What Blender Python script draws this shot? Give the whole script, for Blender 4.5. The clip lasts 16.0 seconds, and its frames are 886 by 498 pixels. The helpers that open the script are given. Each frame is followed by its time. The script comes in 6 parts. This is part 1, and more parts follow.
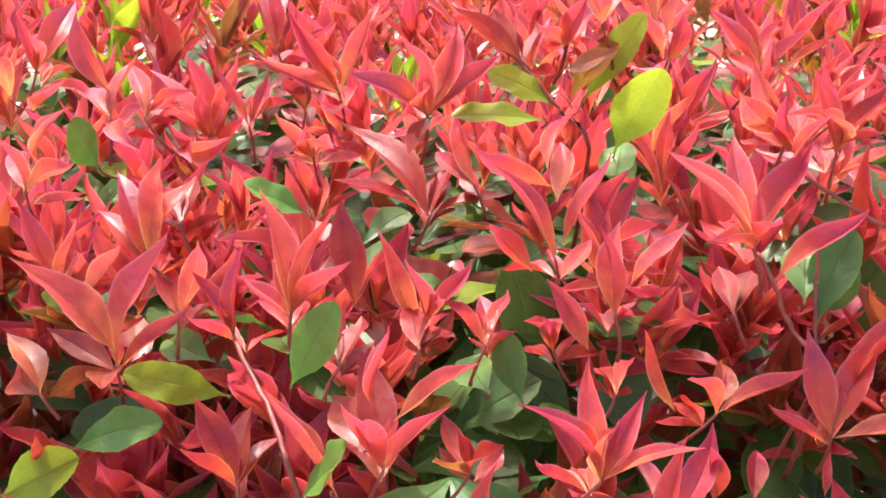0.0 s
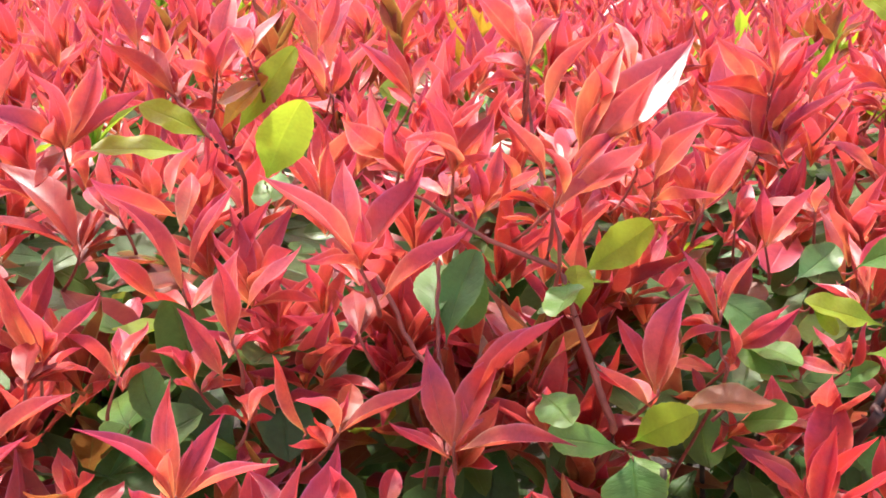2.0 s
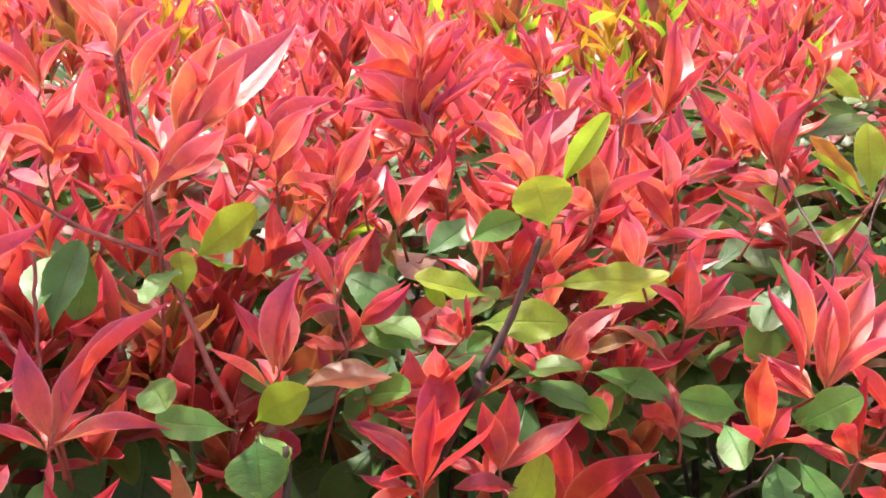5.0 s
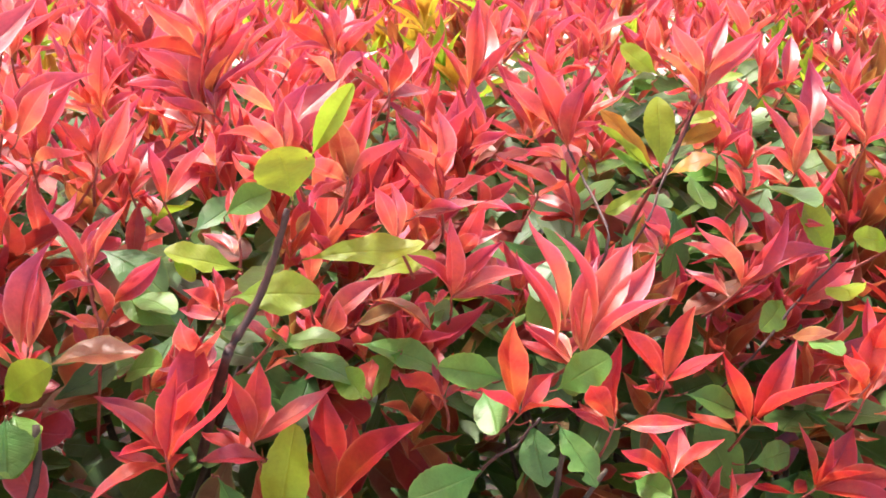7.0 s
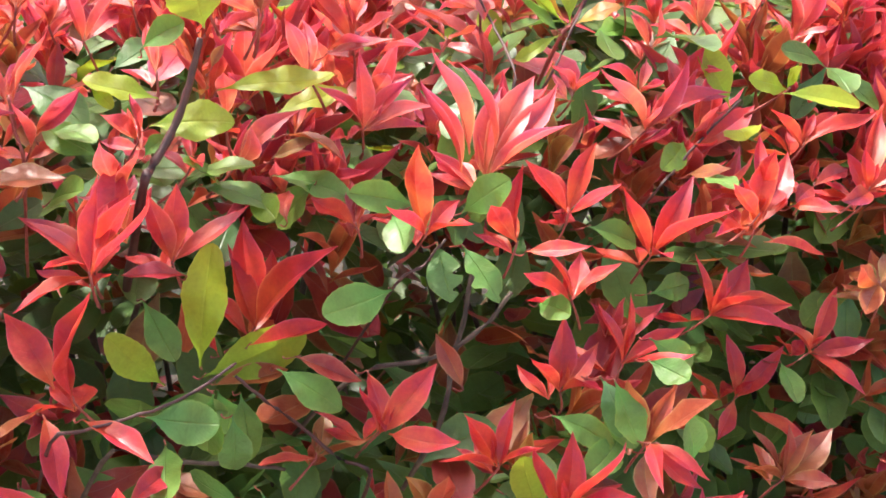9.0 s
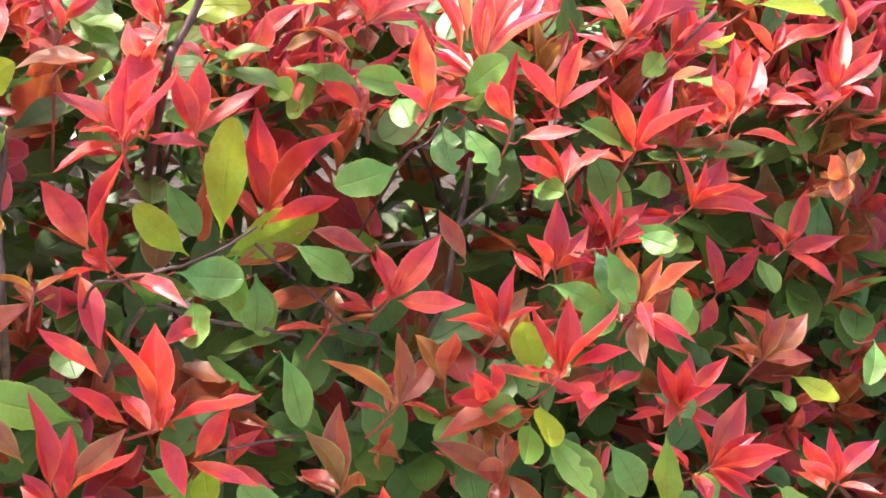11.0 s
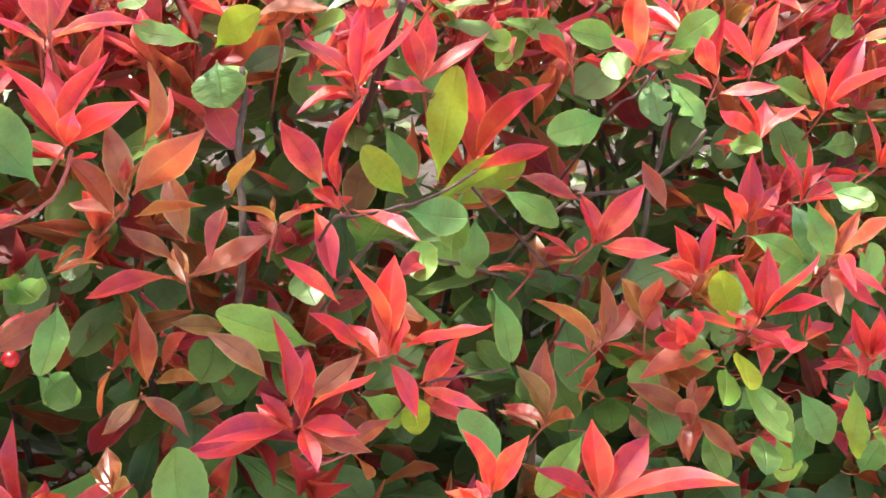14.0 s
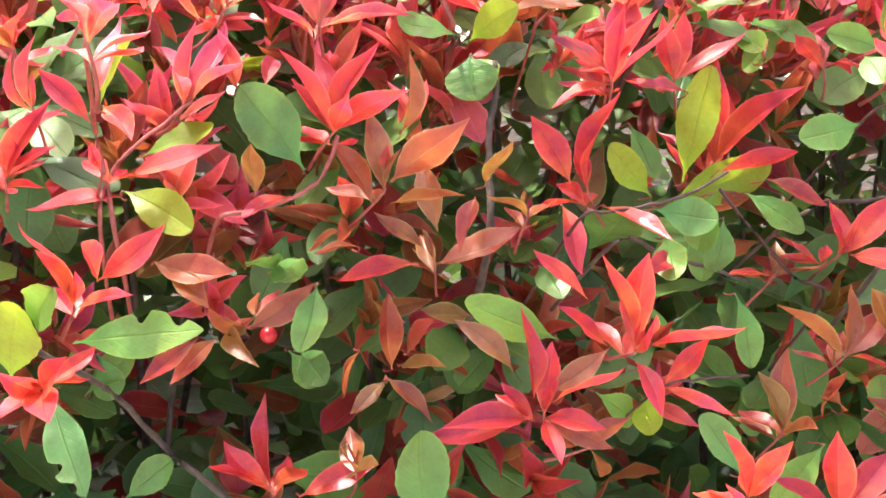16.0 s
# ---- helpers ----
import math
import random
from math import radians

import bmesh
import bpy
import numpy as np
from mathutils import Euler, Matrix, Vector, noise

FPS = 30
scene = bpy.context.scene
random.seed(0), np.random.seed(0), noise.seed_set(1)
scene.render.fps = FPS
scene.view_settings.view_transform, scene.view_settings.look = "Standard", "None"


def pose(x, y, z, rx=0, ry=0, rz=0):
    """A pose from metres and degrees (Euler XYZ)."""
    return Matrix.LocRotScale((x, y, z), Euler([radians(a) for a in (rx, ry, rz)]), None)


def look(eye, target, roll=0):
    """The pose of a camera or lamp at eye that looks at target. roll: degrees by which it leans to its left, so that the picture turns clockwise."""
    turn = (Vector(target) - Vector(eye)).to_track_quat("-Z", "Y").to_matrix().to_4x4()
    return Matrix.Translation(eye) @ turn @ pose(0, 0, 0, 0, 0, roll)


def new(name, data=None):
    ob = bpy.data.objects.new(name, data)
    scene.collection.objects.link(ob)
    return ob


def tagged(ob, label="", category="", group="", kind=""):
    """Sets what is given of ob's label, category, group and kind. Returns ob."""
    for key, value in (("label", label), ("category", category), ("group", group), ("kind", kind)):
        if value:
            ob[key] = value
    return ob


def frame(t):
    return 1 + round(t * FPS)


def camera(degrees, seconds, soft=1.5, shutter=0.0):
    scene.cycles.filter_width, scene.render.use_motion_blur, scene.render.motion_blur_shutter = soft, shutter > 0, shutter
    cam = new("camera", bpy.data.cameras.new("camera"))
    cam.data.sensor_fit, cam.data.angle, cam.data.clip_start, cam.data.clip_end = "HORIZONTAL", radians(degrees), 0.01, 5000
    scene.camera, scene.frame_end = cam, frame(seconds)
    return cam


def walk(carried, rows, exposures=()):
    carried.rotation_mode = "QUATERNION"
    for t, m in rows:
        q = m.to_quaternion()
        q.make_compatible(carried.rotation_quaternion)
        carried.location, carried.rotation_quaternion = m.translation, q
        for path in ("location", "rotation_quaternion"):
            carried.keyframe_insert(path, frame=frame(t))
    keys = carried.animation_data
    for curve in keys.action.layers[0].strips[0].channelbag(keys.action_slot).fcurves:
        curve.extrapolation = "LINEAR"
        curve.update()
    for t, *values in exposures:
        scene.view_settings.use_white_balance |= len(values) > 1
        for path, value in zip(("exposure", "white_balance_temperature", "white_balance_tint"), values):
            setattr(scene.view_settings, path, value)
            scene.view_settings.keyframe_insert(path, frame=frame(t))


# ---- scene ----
cam = camera(40.0, 16.0, soft=1.75)
ROWS = [
    (0, 0.0000, -0.0000, 1.2500, 73.992, -0.231, 0.053),
    (0.5, 0.0299, -0.0037, 1.2483, 74.971, -0.151, -2.044),
    (1, 0.0622, -0.0064, 1.2455, 75.566, -0.156, -3.872),
    (1.5, 0.0913, -0.0124, 1.2414, 76.187, -0.413, -6.292),
    (2, 0.1091, -0.0191, 1.2419, 76.250, -0.450, -8.502),
    (2.5, 0.1186, -0.0182, 1.2435, 76.309, -0.401, -10.120),
    (3, 0.1296, -0.0278, 1.2509, 76.302, -0.292, -11.231),
    (3.5, 0.1646, -0.0431, 1.2483, 76.396, -0.198, -12.809),
    (4, 0.1904, -0.0480, 1.2456, 76.039, -0.457, -14.483),
    (4.5, 0.2126, -0.0503, 1.2414, 75.687, -0.446, -16.166),
    (4.7, 0.2187, -0.0534, 1.2430, 75.602, -0.415, -16.674),
    (5, 0.2295, -0.0588, 1.2447, 75.595, -0.189, -17.310),
    (5.5, 0.2514, -0.0694, 1.2458, 75.781, -0.009, -18.144),
    (6, 0.2763, -0.0806, 1.2443, 75.966, 0.027, -18.911),
    (6.5, 0.3028, -0.0914, 1.2399, 75.902, 0.089, -19.833),
    (6.8, 0.3185, -0.0970, 1.2356, 75.622, 0.116, -20.564),
    (7, 0.3288, -0.1004, 1.2320, 75.305, 0.035, -21.151),
    (7.5, 0.3345, -0.1101, 1.2213, 74.236, -0.229, -22.396),
    (8, 0.3235, -0.1270, 1.2157, 73.903, -0.075, -22.925),
    (8.5, 0.3290, -0.1497, 1.2097, 72.410, -0.211, -23.512),
    (9, 0.3308, -0.1658, 1.1927, 70.988, -0.052, -23.694),
    (9.2, 0.3279, -0.1692, 1.1920, 70.427, -0.247, -23.950),
    (9.5, 0.3227, -0.1782, 1.1845, 70.086, -0.202, -24.247),
    (10, 0.3110, -0.2001, 1.1600, 70.492, -0.050, -24.592),
    (10.5, 0.2940, -0.2237, 1.1319, 71.382, 0.099, -24.897),
    (11, 0.2702, -0.2423, 1.1115, 72.020, 0.539, -25.307),
    (11.3, 0.2519, -0.2477, 1.1083, 71.926, 0.703, -25.674),
    (11.5, 0.2378, -0.2481, 1.1113, 71.577, 0.192, -25.987),
    (12, 0.2227, -0.2412, 1.1064, 71.319, 0.056, -25.571),
    (12.5, 0.2178, -0.2505, 1.0976, 71.060, 0.737, -23.937),
    (13, 0.2044, -0.2532, 1.1013, 70.762, 0.881, -22.384),
    (13.5, 0.1841, -0.2516, 1.1001, 70.984, 0.670, -21.409),
    (14, 0.1717, -0.2537, 1.1065, 70.745, 0.389, -20.547),
    (14.5, 0.1666, -0.2563, 1.1082, 71.196, 0.440, -18.852),
    (15, 0.1193, -0.2509, 1.1035, 71.761, 0.192, -17.436),
    (15.5, 0.1122, -0.2485, 1.1027, 71.325, 0.345, -14.621),
    (16, 0.1100, -0.2417, 1.1008, 71.039, 0.244, -12.567),
]
EXPOSURES = [(0, 1.67), (3, 1.72), (4.5, 1.76), (7, 1.93), (9, 2.07), (11.5, 2.52), (14, 2.58), (16, 2.72)]
walk(cam, [(t, pose(x, y, z, rx, ry, rz)) for t, x, y, z, rx, ry, rz in ROWS], exposures=EXPOSURES)
import collections

from mathutils import kdtree

# ---- light ----
SUN_AZ, SUN_EL = -25.0, 65.0     # degrees from +y towards +x; height
world = bpy.data.worlds.new("sky")
scene.world = world
world.use_nodes = True
wn, wl = world.node_tree.nodes, world.node_tree.links
sky = wn.new("ShaderNodeTexSky")
sky.sky_type = "NISHITA"
sky.sun_disc = False
sky.sun_elevation = radians(SUN_EL)
sky.sun_rotation = radians(SUN_AZ)
sky.dust_density, sky.air_density, sky.ozone_density = 6.0, 0.75, 0.1
wn["Background"].inputs["Strength"].default_value = 0.15
wl.new(sky.outputs[0], wn["Background"].inputs["Color"])
sun = new("sun", bpy.data.lights.new("sun", "SUN"))
sun.data.energy, sun.data.angle, sun.data.color = 1.85, radians(2.5), (1.0, 0.95, 0.88)
sun_way = Vector((math.sin(radians(SUN_AZ)) * math.cos(radians(SUN_EL)), math.cos(radians(SUN_AZ)) * math.cos(radians(SUN_EL)), math.sin(radians(SUN_EL))))
sun.matrix_world = look(sun_way * 20, (0, 0, 0))


# ---- materials ----
def leaf_material(name, colours, rough=0.33, through_light=0.4, glow=1.35, islands=False, vein_glint=(1.4, 3.6, 3.8), shine=0.28, wax=0.3, stalk=0.045):
    """Leaf skin: hue by leaf, blotches, midrib and side veins in relief, painted rim highlights, light shining through.
    """
    m = bpy.data.materials.new(name)
    m.use_nodes = True
    n, l = m.node_tree.nodes, m.node_tree.links
    b = n["Principled BSDF"]
    rnd = n.new("ShaderNodeNewGeometry") if islands else n.new("ShaderNodeObjectInfo")
    pick = rnd.outputs["Random Per Island"] if islands else rnd.outputs["Random"]
    ramp = n.new("ShaderNodeValToRGB")
    while len(ramp.color_ramp.elements) < len(colours):
        ramp.color_ramp.elements.new(1.0)
    for k, c in enumerate(colours):
        ramp.color_ramp.elements[k].position = k / max(1, len(colours) - 1)
        ramp.color_ramp.elements[k].color = (*c, 1)
    l.new(pick, ramp.inputs["Fac"])
    uv = n.new("ShaderNodeUVMap")
    sep = n.new("ShaderNodeSeparateXYZ")
    l.new(uv.outputs[0], sep.inputs[0])

    def calc(op, a, c=None, d=None):
        q = n.new("ShaderNodeMath")
        q.operation = op
        for k, v in enumerate((a, c, d)):
            if v is None:
                continue
            if isinstance(v, (int, float)):
                q.inputs[k].default_value = v
            else:
                l.new(v, q.inputs[k])
        return q.outputs[0]

    across = calc("ABSOLUTE", calc("SUBTRACT", sep.outputs["X"], 0.5))
    rib = calc("SUBTRACT", 1.0, calc("MINIMUM", calc("MULTIPLY", across, 24.0), 1.0))
    wave = calc("SINE", calc("MULTIPLY", calc("SUBTRACT", sep.outputs["Y"], calc("MULTIPLY", across, 0.5)), 62.0))
    side = calc("MULTIPLY", calc("POWER", calc("MAXIMUM", wave, 0.0), 6.0), 0.07)
    veins = calc("MAXIMUM", rib, side)
    blotch = n.new("ShaderNodeTexNoise")
    blotch.inputs["Scale"].default_value, blotch.inputs["Detail"].default_value = 3.0, 4.0
    shift = n.new("ShaderNodeVectorMath")
    shift.operation = "ADD"
    true_width = n.new("ShaderNodeVectorMath")
    true_width.operation = "MULTIPLY"
    true_width.inputs[1].default_value = (0.34, 1.0, 1.0)
    l.new(uv.outputs[0], true_width.inputs[0])
    l.new(true_width.outputs[0], shift.inputs[0])
    l.new(calc("MULTIPLY", pick, 91.0), shift.inputs[1])
    l.new(shift.outputs[0], blotch.inputs["Vector"])
    spot = n.new("ShaderNodeTexNoise")
    spot.inputs["Scale"].default_value, spot.inputs["Detail"].default_value = 28.0, 3.0
    l.new(shift.outputs[0], spot.inputs["Vector"])
    hsv = n.new("ShaderNodeHueSaturation")
    l.new(ramp.outputs[0], hsv.inputs["Color"])
    # yellower towards the stalk
    base_tint = calc("MULTIPLY", calc("POWER", calc("SUBTRACT", 1.0, sep.outputs["Y"]), 2.0), stalk)
    l.new(calc("ADD", base_tint, calc("ADD", calc("MULTIPLY", blotch.outputs["Fac"], 0.06), 0.458)), hsv.inputs["Hue"])
    l.new(calc("ADD", calc("MULTIPLY", spot.outputs["Fac"], 0.35), calc("ADD", calc("MULTIPLY", blotch.outputs["Fac"], 0.95), 0.36)), hsv.inputs["Value"])
    # margins coloured paler, as if catching the sun along the leaf's edge
    rim_glint = calc("MULTIPLY", calc("POWER", calc("MULTIPLY", across, 2.0), 15.0), 0.9)
    mix = n.new("ShaderNodeMix")
    mix.data_type, mix.blend_type = "RGBA", "MULTIPLY"
    mix.clamp_result = False
    l.new(calc("MAXIMUM", calc("MULTIPLY", veins, 0.24), rim_glint), mix.inputs["Factor"])
    l.new(hsv.outputs[0], mix.inputs["A"])
    mix.inputs["B"].default_value = (*vein_glint, 1)
    colour = mix.outputs["Result"]
    l.new(colour, b.inputs["Base Color"])
    l.new(calc("ADD", rough - 0.08, calc("MULTIPLY", blotch.outputs["Fac"], 0.16)), b.inputs["Roughness"])
    b.inputs["Specular IOR Level"].default_value = shine
    # the waxy film on top
    b.inputs["Coat Weight"].default_value, b.inputs["Coat IOR"].default_value = wax, 1.45
    l.new(calc("ADD", 0.15, calc("MULTIPLY", blotch.outputs["Fac"], 0.3)), b.inputs["Coat Roughness"])
    bump = n.new("ShaderNodeBump")
    bump.inputs["Strength"].default_value, bump.inputs["Distance"].default_value = 0.45, 0.003
    wide = n.new("ShaderNodeTexNoise")
    wide.inputs["Scale"].default_value, wide.inputs["Detail"].default_value = 5.0, 1.0
    l.new(shift.outputs[0], wide.inputs["Vector"])
    l.new(calc("ADD", calc("SUBTRACT", calc("MULTIPLY", spot.outputs["Fac"], 0.25), veins), calc("MULTIPLY", wide.outputs["Fac"], 0.8)), bump.inputs["Height"])
    l.new(bump.outputs[0], b.inputs["Normal"])
    bright = n.new("ShaderNodeMix")
    bright.data_type, bright.blend_type = "RGBA", "MULTIPLY"
    bright.inputs["Factor"].default_value = 1.0
    l.new(colour, bright.inputs["A"])
    bright.inputs["B"].default_value = (glow, glow * 1.05, glow * 0.78, 1)
    lucent = n.new("ShaderNodeBsdfTranslucent")
    l.new(bright.outputs["Result"], lucent.inputs["Color"])
    both = n.new("ShaderNodeMixShader")
    both.inputs[0].default_value = through_light
    l.new(b.outputs[0], both.inputs[1])
    l.new(lucent.outputs[0], both.inputs[2])
    l.new(both.outputs[0], n["Material Output"].inputs["Surface"])
    return m


RED = [(0.53, 0.056, 0.074), (0.42, 0.041, 0.062), (0.59, 0.088, 0.088), (0.50, 0.048, 0.076), (0.60, 0.112, 0.078), (0.56, 0.064, 0.078)]
WINE = [(0.30, 0.036, 0.024), (0.36, 0.045, 0.028), (0.25, 0.040, 0.024)]
BRONZE = [(0.31, 0.066, 0.028), (0.26, 0.088, 0.029), (0.32, 0.050, 0.029), (0.21, 0.112, 0.028), (0.36, 0.066, 0.030)]
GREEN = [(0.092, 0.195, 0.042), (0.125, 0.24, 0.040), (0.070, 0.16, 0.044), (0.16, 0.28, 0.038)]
# GREEN again, darkened in colour for the shade among the inner leaves
SHADED_GREEN = [(0.068, 0.142, 0.036), (0.090, 0.178, 0.036), (0.055, 0.117, 0.036), (0.122, 0.22, 0.036)]
SCARLET = [(0.48, 0.042, 0.030), (0.40, 0.034, 0.028), (0.53, 0.062, 0.034), (0.43, 0.038, 0.030), (0.52, 0.085, 0.034)]
LIME = [(0.25, 0.35, 0.032), (0.29, 0.36, 0.032), (0.22, 0.33, 0.032)]
AMBER = [(0.42, 0.20, 0.028), (0.36, 0.24, 0.028)]
RED_LOOK = dict(rough=0.4, through_light=0.38, shine=0.42, wax=0.5)
SKIN_LOOK = {
    "r": ("young_red", RED, RED_LOOK), "w": ("wine_red", WINE, dict(rough=0.42, through_light=0.38, shine=0.36, wax=0.42, stalk=0.015)),
    "s": ("scarlet", SCARLET, dict(rough=0.42, through_light=0.42, shine=0.36, wax=0.42, stalk=0.02)), "o": ("bronze", BRONZE, dict(rough=0.42, through_light=0.36, shine=0.36, wax=0.42, stalk=0.02)),
    "g": ("green", GREEN, dict(rough=0.42, through_light=0.26, vein_glint=(1.7, 1.4, 1.3), shine=0.32, wax=0.16)),
    "y": ("yellow_green", LIME, dict(rough=0.44, through_light=0.48, vein_glint=(1.3, 1.2, 1.6), shine=0.3, wax=0.12)),
    "a": ("amber", AMBER, dict(rough=0.44, through_light=0.48, vein_glint=(1.3, 1.2, 1.4), shine=0.3, wax=0.12)),
}
SKIN = {k: leaf_material(name + "_leaf", colours, **look_of) for k, (name, colours, look_of) in SKIN_LOOK.items()}
# joined green leaves take the shade-darkened greens
MANY = {k: leaf_material(name + "_foliage", SHADED_GREEN if k == "g" else colours, islands=True, **look_of) for k, (name, colours, look_of) in SKIN_LOOK.items()}


def rough_material(name, dark, light, scale, rough=0.85, bump_depth=0.004):
    m = bpy.data.materials.new(name)
    m.use_nodes = True
    n, l = m.node_tree.nodes, m.node_tree.links
    b = n["Principled BSDF"]
    geo = n.new("ShaderNodeNewGeometry")
    tex = n.new("ShaderNodeTexNoise")
    tex.inputs["Scale"].default_value, tex.inputs["Detail"].default_value = scale, 8.0
    l.new(geo.outputs["Position"], tex.inputs["Vector"])
    ramp = n.new("ShaderNodeValToRGB")
    ramp.color_ramp.elements[0].position, ramp.color_ramp.elements[1].position = 0.3, 0.7
    ramp.color_ramp.elements[0].color, ramp.color_ramp.elements[1].color = (*dark, 1), (*light, 1)
    l.new(tex.outputs["Fac"], ramp.inputs["Fac"])
    l.new(ramp.outputs[0], b.inputs["Base Color"])
    b.inputs["Roughness"].default_value = rough
    bump = n.new("ShaderNodeBump")
    bump.inputs["Strength"].default_value, bump.inputs["Distance"].default_value = 0.7, bump_depth
    l.new(tex.outputs["Fac"], bump.inputs["Height"])
    l.new(bump.outputs[0], b.inputs["Normal"])
    return m


# soil colour lowered to stand in for shade under denser leaves
SOIL = rough_material("shade_dark_soil", (0.018, 0.013, 0.009), (0.045, 0.034, 0.024), 22, 0.95, 0.02)
# for the unseen ground: pale and warm, to bounce light onto the hedge front
BOUNCE_GROUND = rough_material("pale_bounce_ground", (0.26, 0.23, 0.19), (0.40, 0.36, 0.30), 9, 0.9, 0.004)
BARK = rough_material("grey_brown_bark", (0.03, 0.02, 0.015), (0.10, 0.07, 0.05), 90)
TWIG_RED = rough_material("red_twig", (0.17, 0.032, 0.030), (0.31, 0.075, 0.058), 120, 0.5, 0.001)
TWIG_DARK = rough_material("dark_purple_twig", (0.028, 0.010, 0.009), (0.075, 0.024, 0.020), 120, 0.6, 0.001)


# ---- shapes ----
def part(name, me, material, parent, label="", kind="", where=(0, 0, 0)):
    ob = new(name, me)
    if material and not me.materials:
        me.materials.append(material)
    ob.parent = parent
    ob.location = where
    return tagged(ob, label=label, kind=kind)


def leaf_shape(widest, tipness, fold, bow, wavy, steps=8, bite=None, twist=0.0, petiole=0.08, width=0.31, ranks=2, swing=0.0, curl=0.0, teeth=0.0, blunt=0.0):
    """Verts, quads and uvs of one leaf, one long, from the stalk at the origin along +y, upper side +z."""
    verts, faces, uvs = [], [], []
    us = (-1.0, -0.55, -0.07, 0.07, 0.55, 1.0) if ranks > 1 else (-1.0, 0.0, 1.0)
    row = len(us)
    for k in range(steps + 1):
        v = 1 - (1 - k / steps) ** (1 + 0.5 * blunt)
        s = (v - petiole) / (1 - petiole)
        if s <= 0:
            half = 0.012
        elif s < widest:
            half = width / 2 * math.sin(math.pi / 2 * s / widest) ** (0.9 + 0.3 * blunt)
        else:
            f = (s - widest) / (1 - widest)
            half = width / 2 * max(0.0, math.cos(math.pi / 2 * f)) ** tipness * (1 - 0.35 * (1 - blunt) * f * f)
        half = max(half, 0.012 if k < steps else 0.0015)
        for u in us:
            h = half
            if bite and k in bite and u * bite[k] > 0:
                h = half * abs(bite[k])
            elif abs(u) == 1 and 0.2 < v < 0.98:
                h = half * (1 + (teeth if k % 2 else -teeth))
            # two blades folded up along a crisp keel, their margins easing outwards
            angle = fold * (0.8 + 0.35 * v)
            rise = max(0.0, abs(u) - 0.07)
            lift = half * rise * math.sin(angle) * (1.15 - 0.25 * rise) + wavy * half * abs(u) * math.sin(v * 15 + u * 2)
            x = u * h * math.cos(angle)
            t = twist * (v - 0.3)
            verts.append((x * math.cos(t) - lift * math.sin(t) + swing * v * (1 - v), v, bow * v * (1 - v) - curl * v ** 3 * (1 - v) * 4 + lift * math.cos(t) + x * math.sin(t)))
            uvs.append((0.5 + u * 0.5, v))
    for k in range(steps):
        for j in range(row - 1):
            a = k * row + j
            faces.append((a, a + 1, a + row + 1, a + row))
    return np.array(verts), faces, uvs


def to_mesh(name, verts, faces, uvs, material=None):
    me = bpy.data.meshes.new(name)
    me.from_pydata([tuple(v) for v in verts], [], faces)
    layer = me.uv_layers.new(name="UVMap")
    layer.data.foreach_set("uv", [c for f in faces for i in f for c in uvs[i]])
    me.shade_smooth()
    if material:
        me.materials.append(material)
    return me


rng = random.Random(5)
# pointed young leaves, and blunter broad old ones
def young(steps, ranks):
    return leaf_shape(rng.uniform(0.40, 0.52), rng.uniform(0.85, 1.15), rng.uniform(0.5, 1.1), rng.uniform(0.0, 0.5), rng.uniform(0.0, 0.10), steps, twist=rng.uniform(-0.8, 0.8), petiole=0.04, width=rng.uniform(0.31, 0.38), ranks=ranks, swing=rng.uniform(-0.26, 0.26), curl=rng.uniform(-0.05, 0.22), teeth=0.022 if steps > 9 else 0)


def grown(steps, ranks):
    return leaf_shape(rng.uniform(0.42, 0.54), rng.uniform(0.8, 1.05), rng.uniform(0.35, 0.85), rng.uniform(-0.05, 0.45), rng.uniform(0.0, 0.10), steps, twist=rng.uniform(-0.8, 0.8), petiole=0.05, width=rng.uniform(0.33, 0.40), ranks=ranks, swing=rng.uniform(-0.26, 0.26), curl=rng.uniform(-0.05, 0.22), teeth=0.018 if steps > 9 else 0)


def old(steps, ranks, bite=None):
    return leaf_shape(rng.uniform(0.52, 0.64), rng.uniform(0.44, 0.62), rng.uniform(0.1, 0.42), rng.uniform(0.05, 0.4), rng.uniform(0.03, 0.14), steps, bite, rng.uniform(-0.5, 0.5), width=rng.uniform(0.43, 0.52), ranks=ranks, swing=rng.uniform(-0.18, 0.18), curl=rng.uniform(-0.04, 0.16), teeth=0.022 if steps > 9 else 0, blunt=1.0)


YOUNG, GROWN = [young(14, 2) for _ in range(24)], [grown(14, 2) for _ in range(24)]
OLD = [old(20, 2) for _ in range(10)]
YOUNG_FAR, OLD_FAR, YOUNG_COARSE = [young(6, 2) for _ in range(14)], [old(6, 1) for _ in range(10)], [young(5, 1) for _ in range(12)]
MESH = {}
# leaves with rounded bites out of their margins: the step along the blade, and how much of its half is left
BITES = [{12: 0.85, 13: 0.6, 14: 0.52, 15: 0.58, 16: 0.8, 20: 0.75, 21: 0.45, 22: 0.35, 23: 0.5, 26: -0.6, 27: -0.5, 28: -0.7},
         {17: 0.8, 18: 0.5, 19: 0.42, 20: 0.55, 24: 0.7, 25: 0.35, 26: 0.3, 27: 0.45, 28: 0.8},
         {14: -0.8, 15: -0.5, 16: -0.45, 17: -0.7, 22: -0.75, 23: -0.4, 24: -0.38, 25: -0.6}]
CHEWED = [leaf_shape(0.55, 0.7, 0.08, 0.2, 0.1, 32, b, 0.2, width=0.42, blunt=0.6) for b in BITES]
MESH["c"] = [to_mesh("leaf", *s, SKIN["g"]) for s in CHEWED]
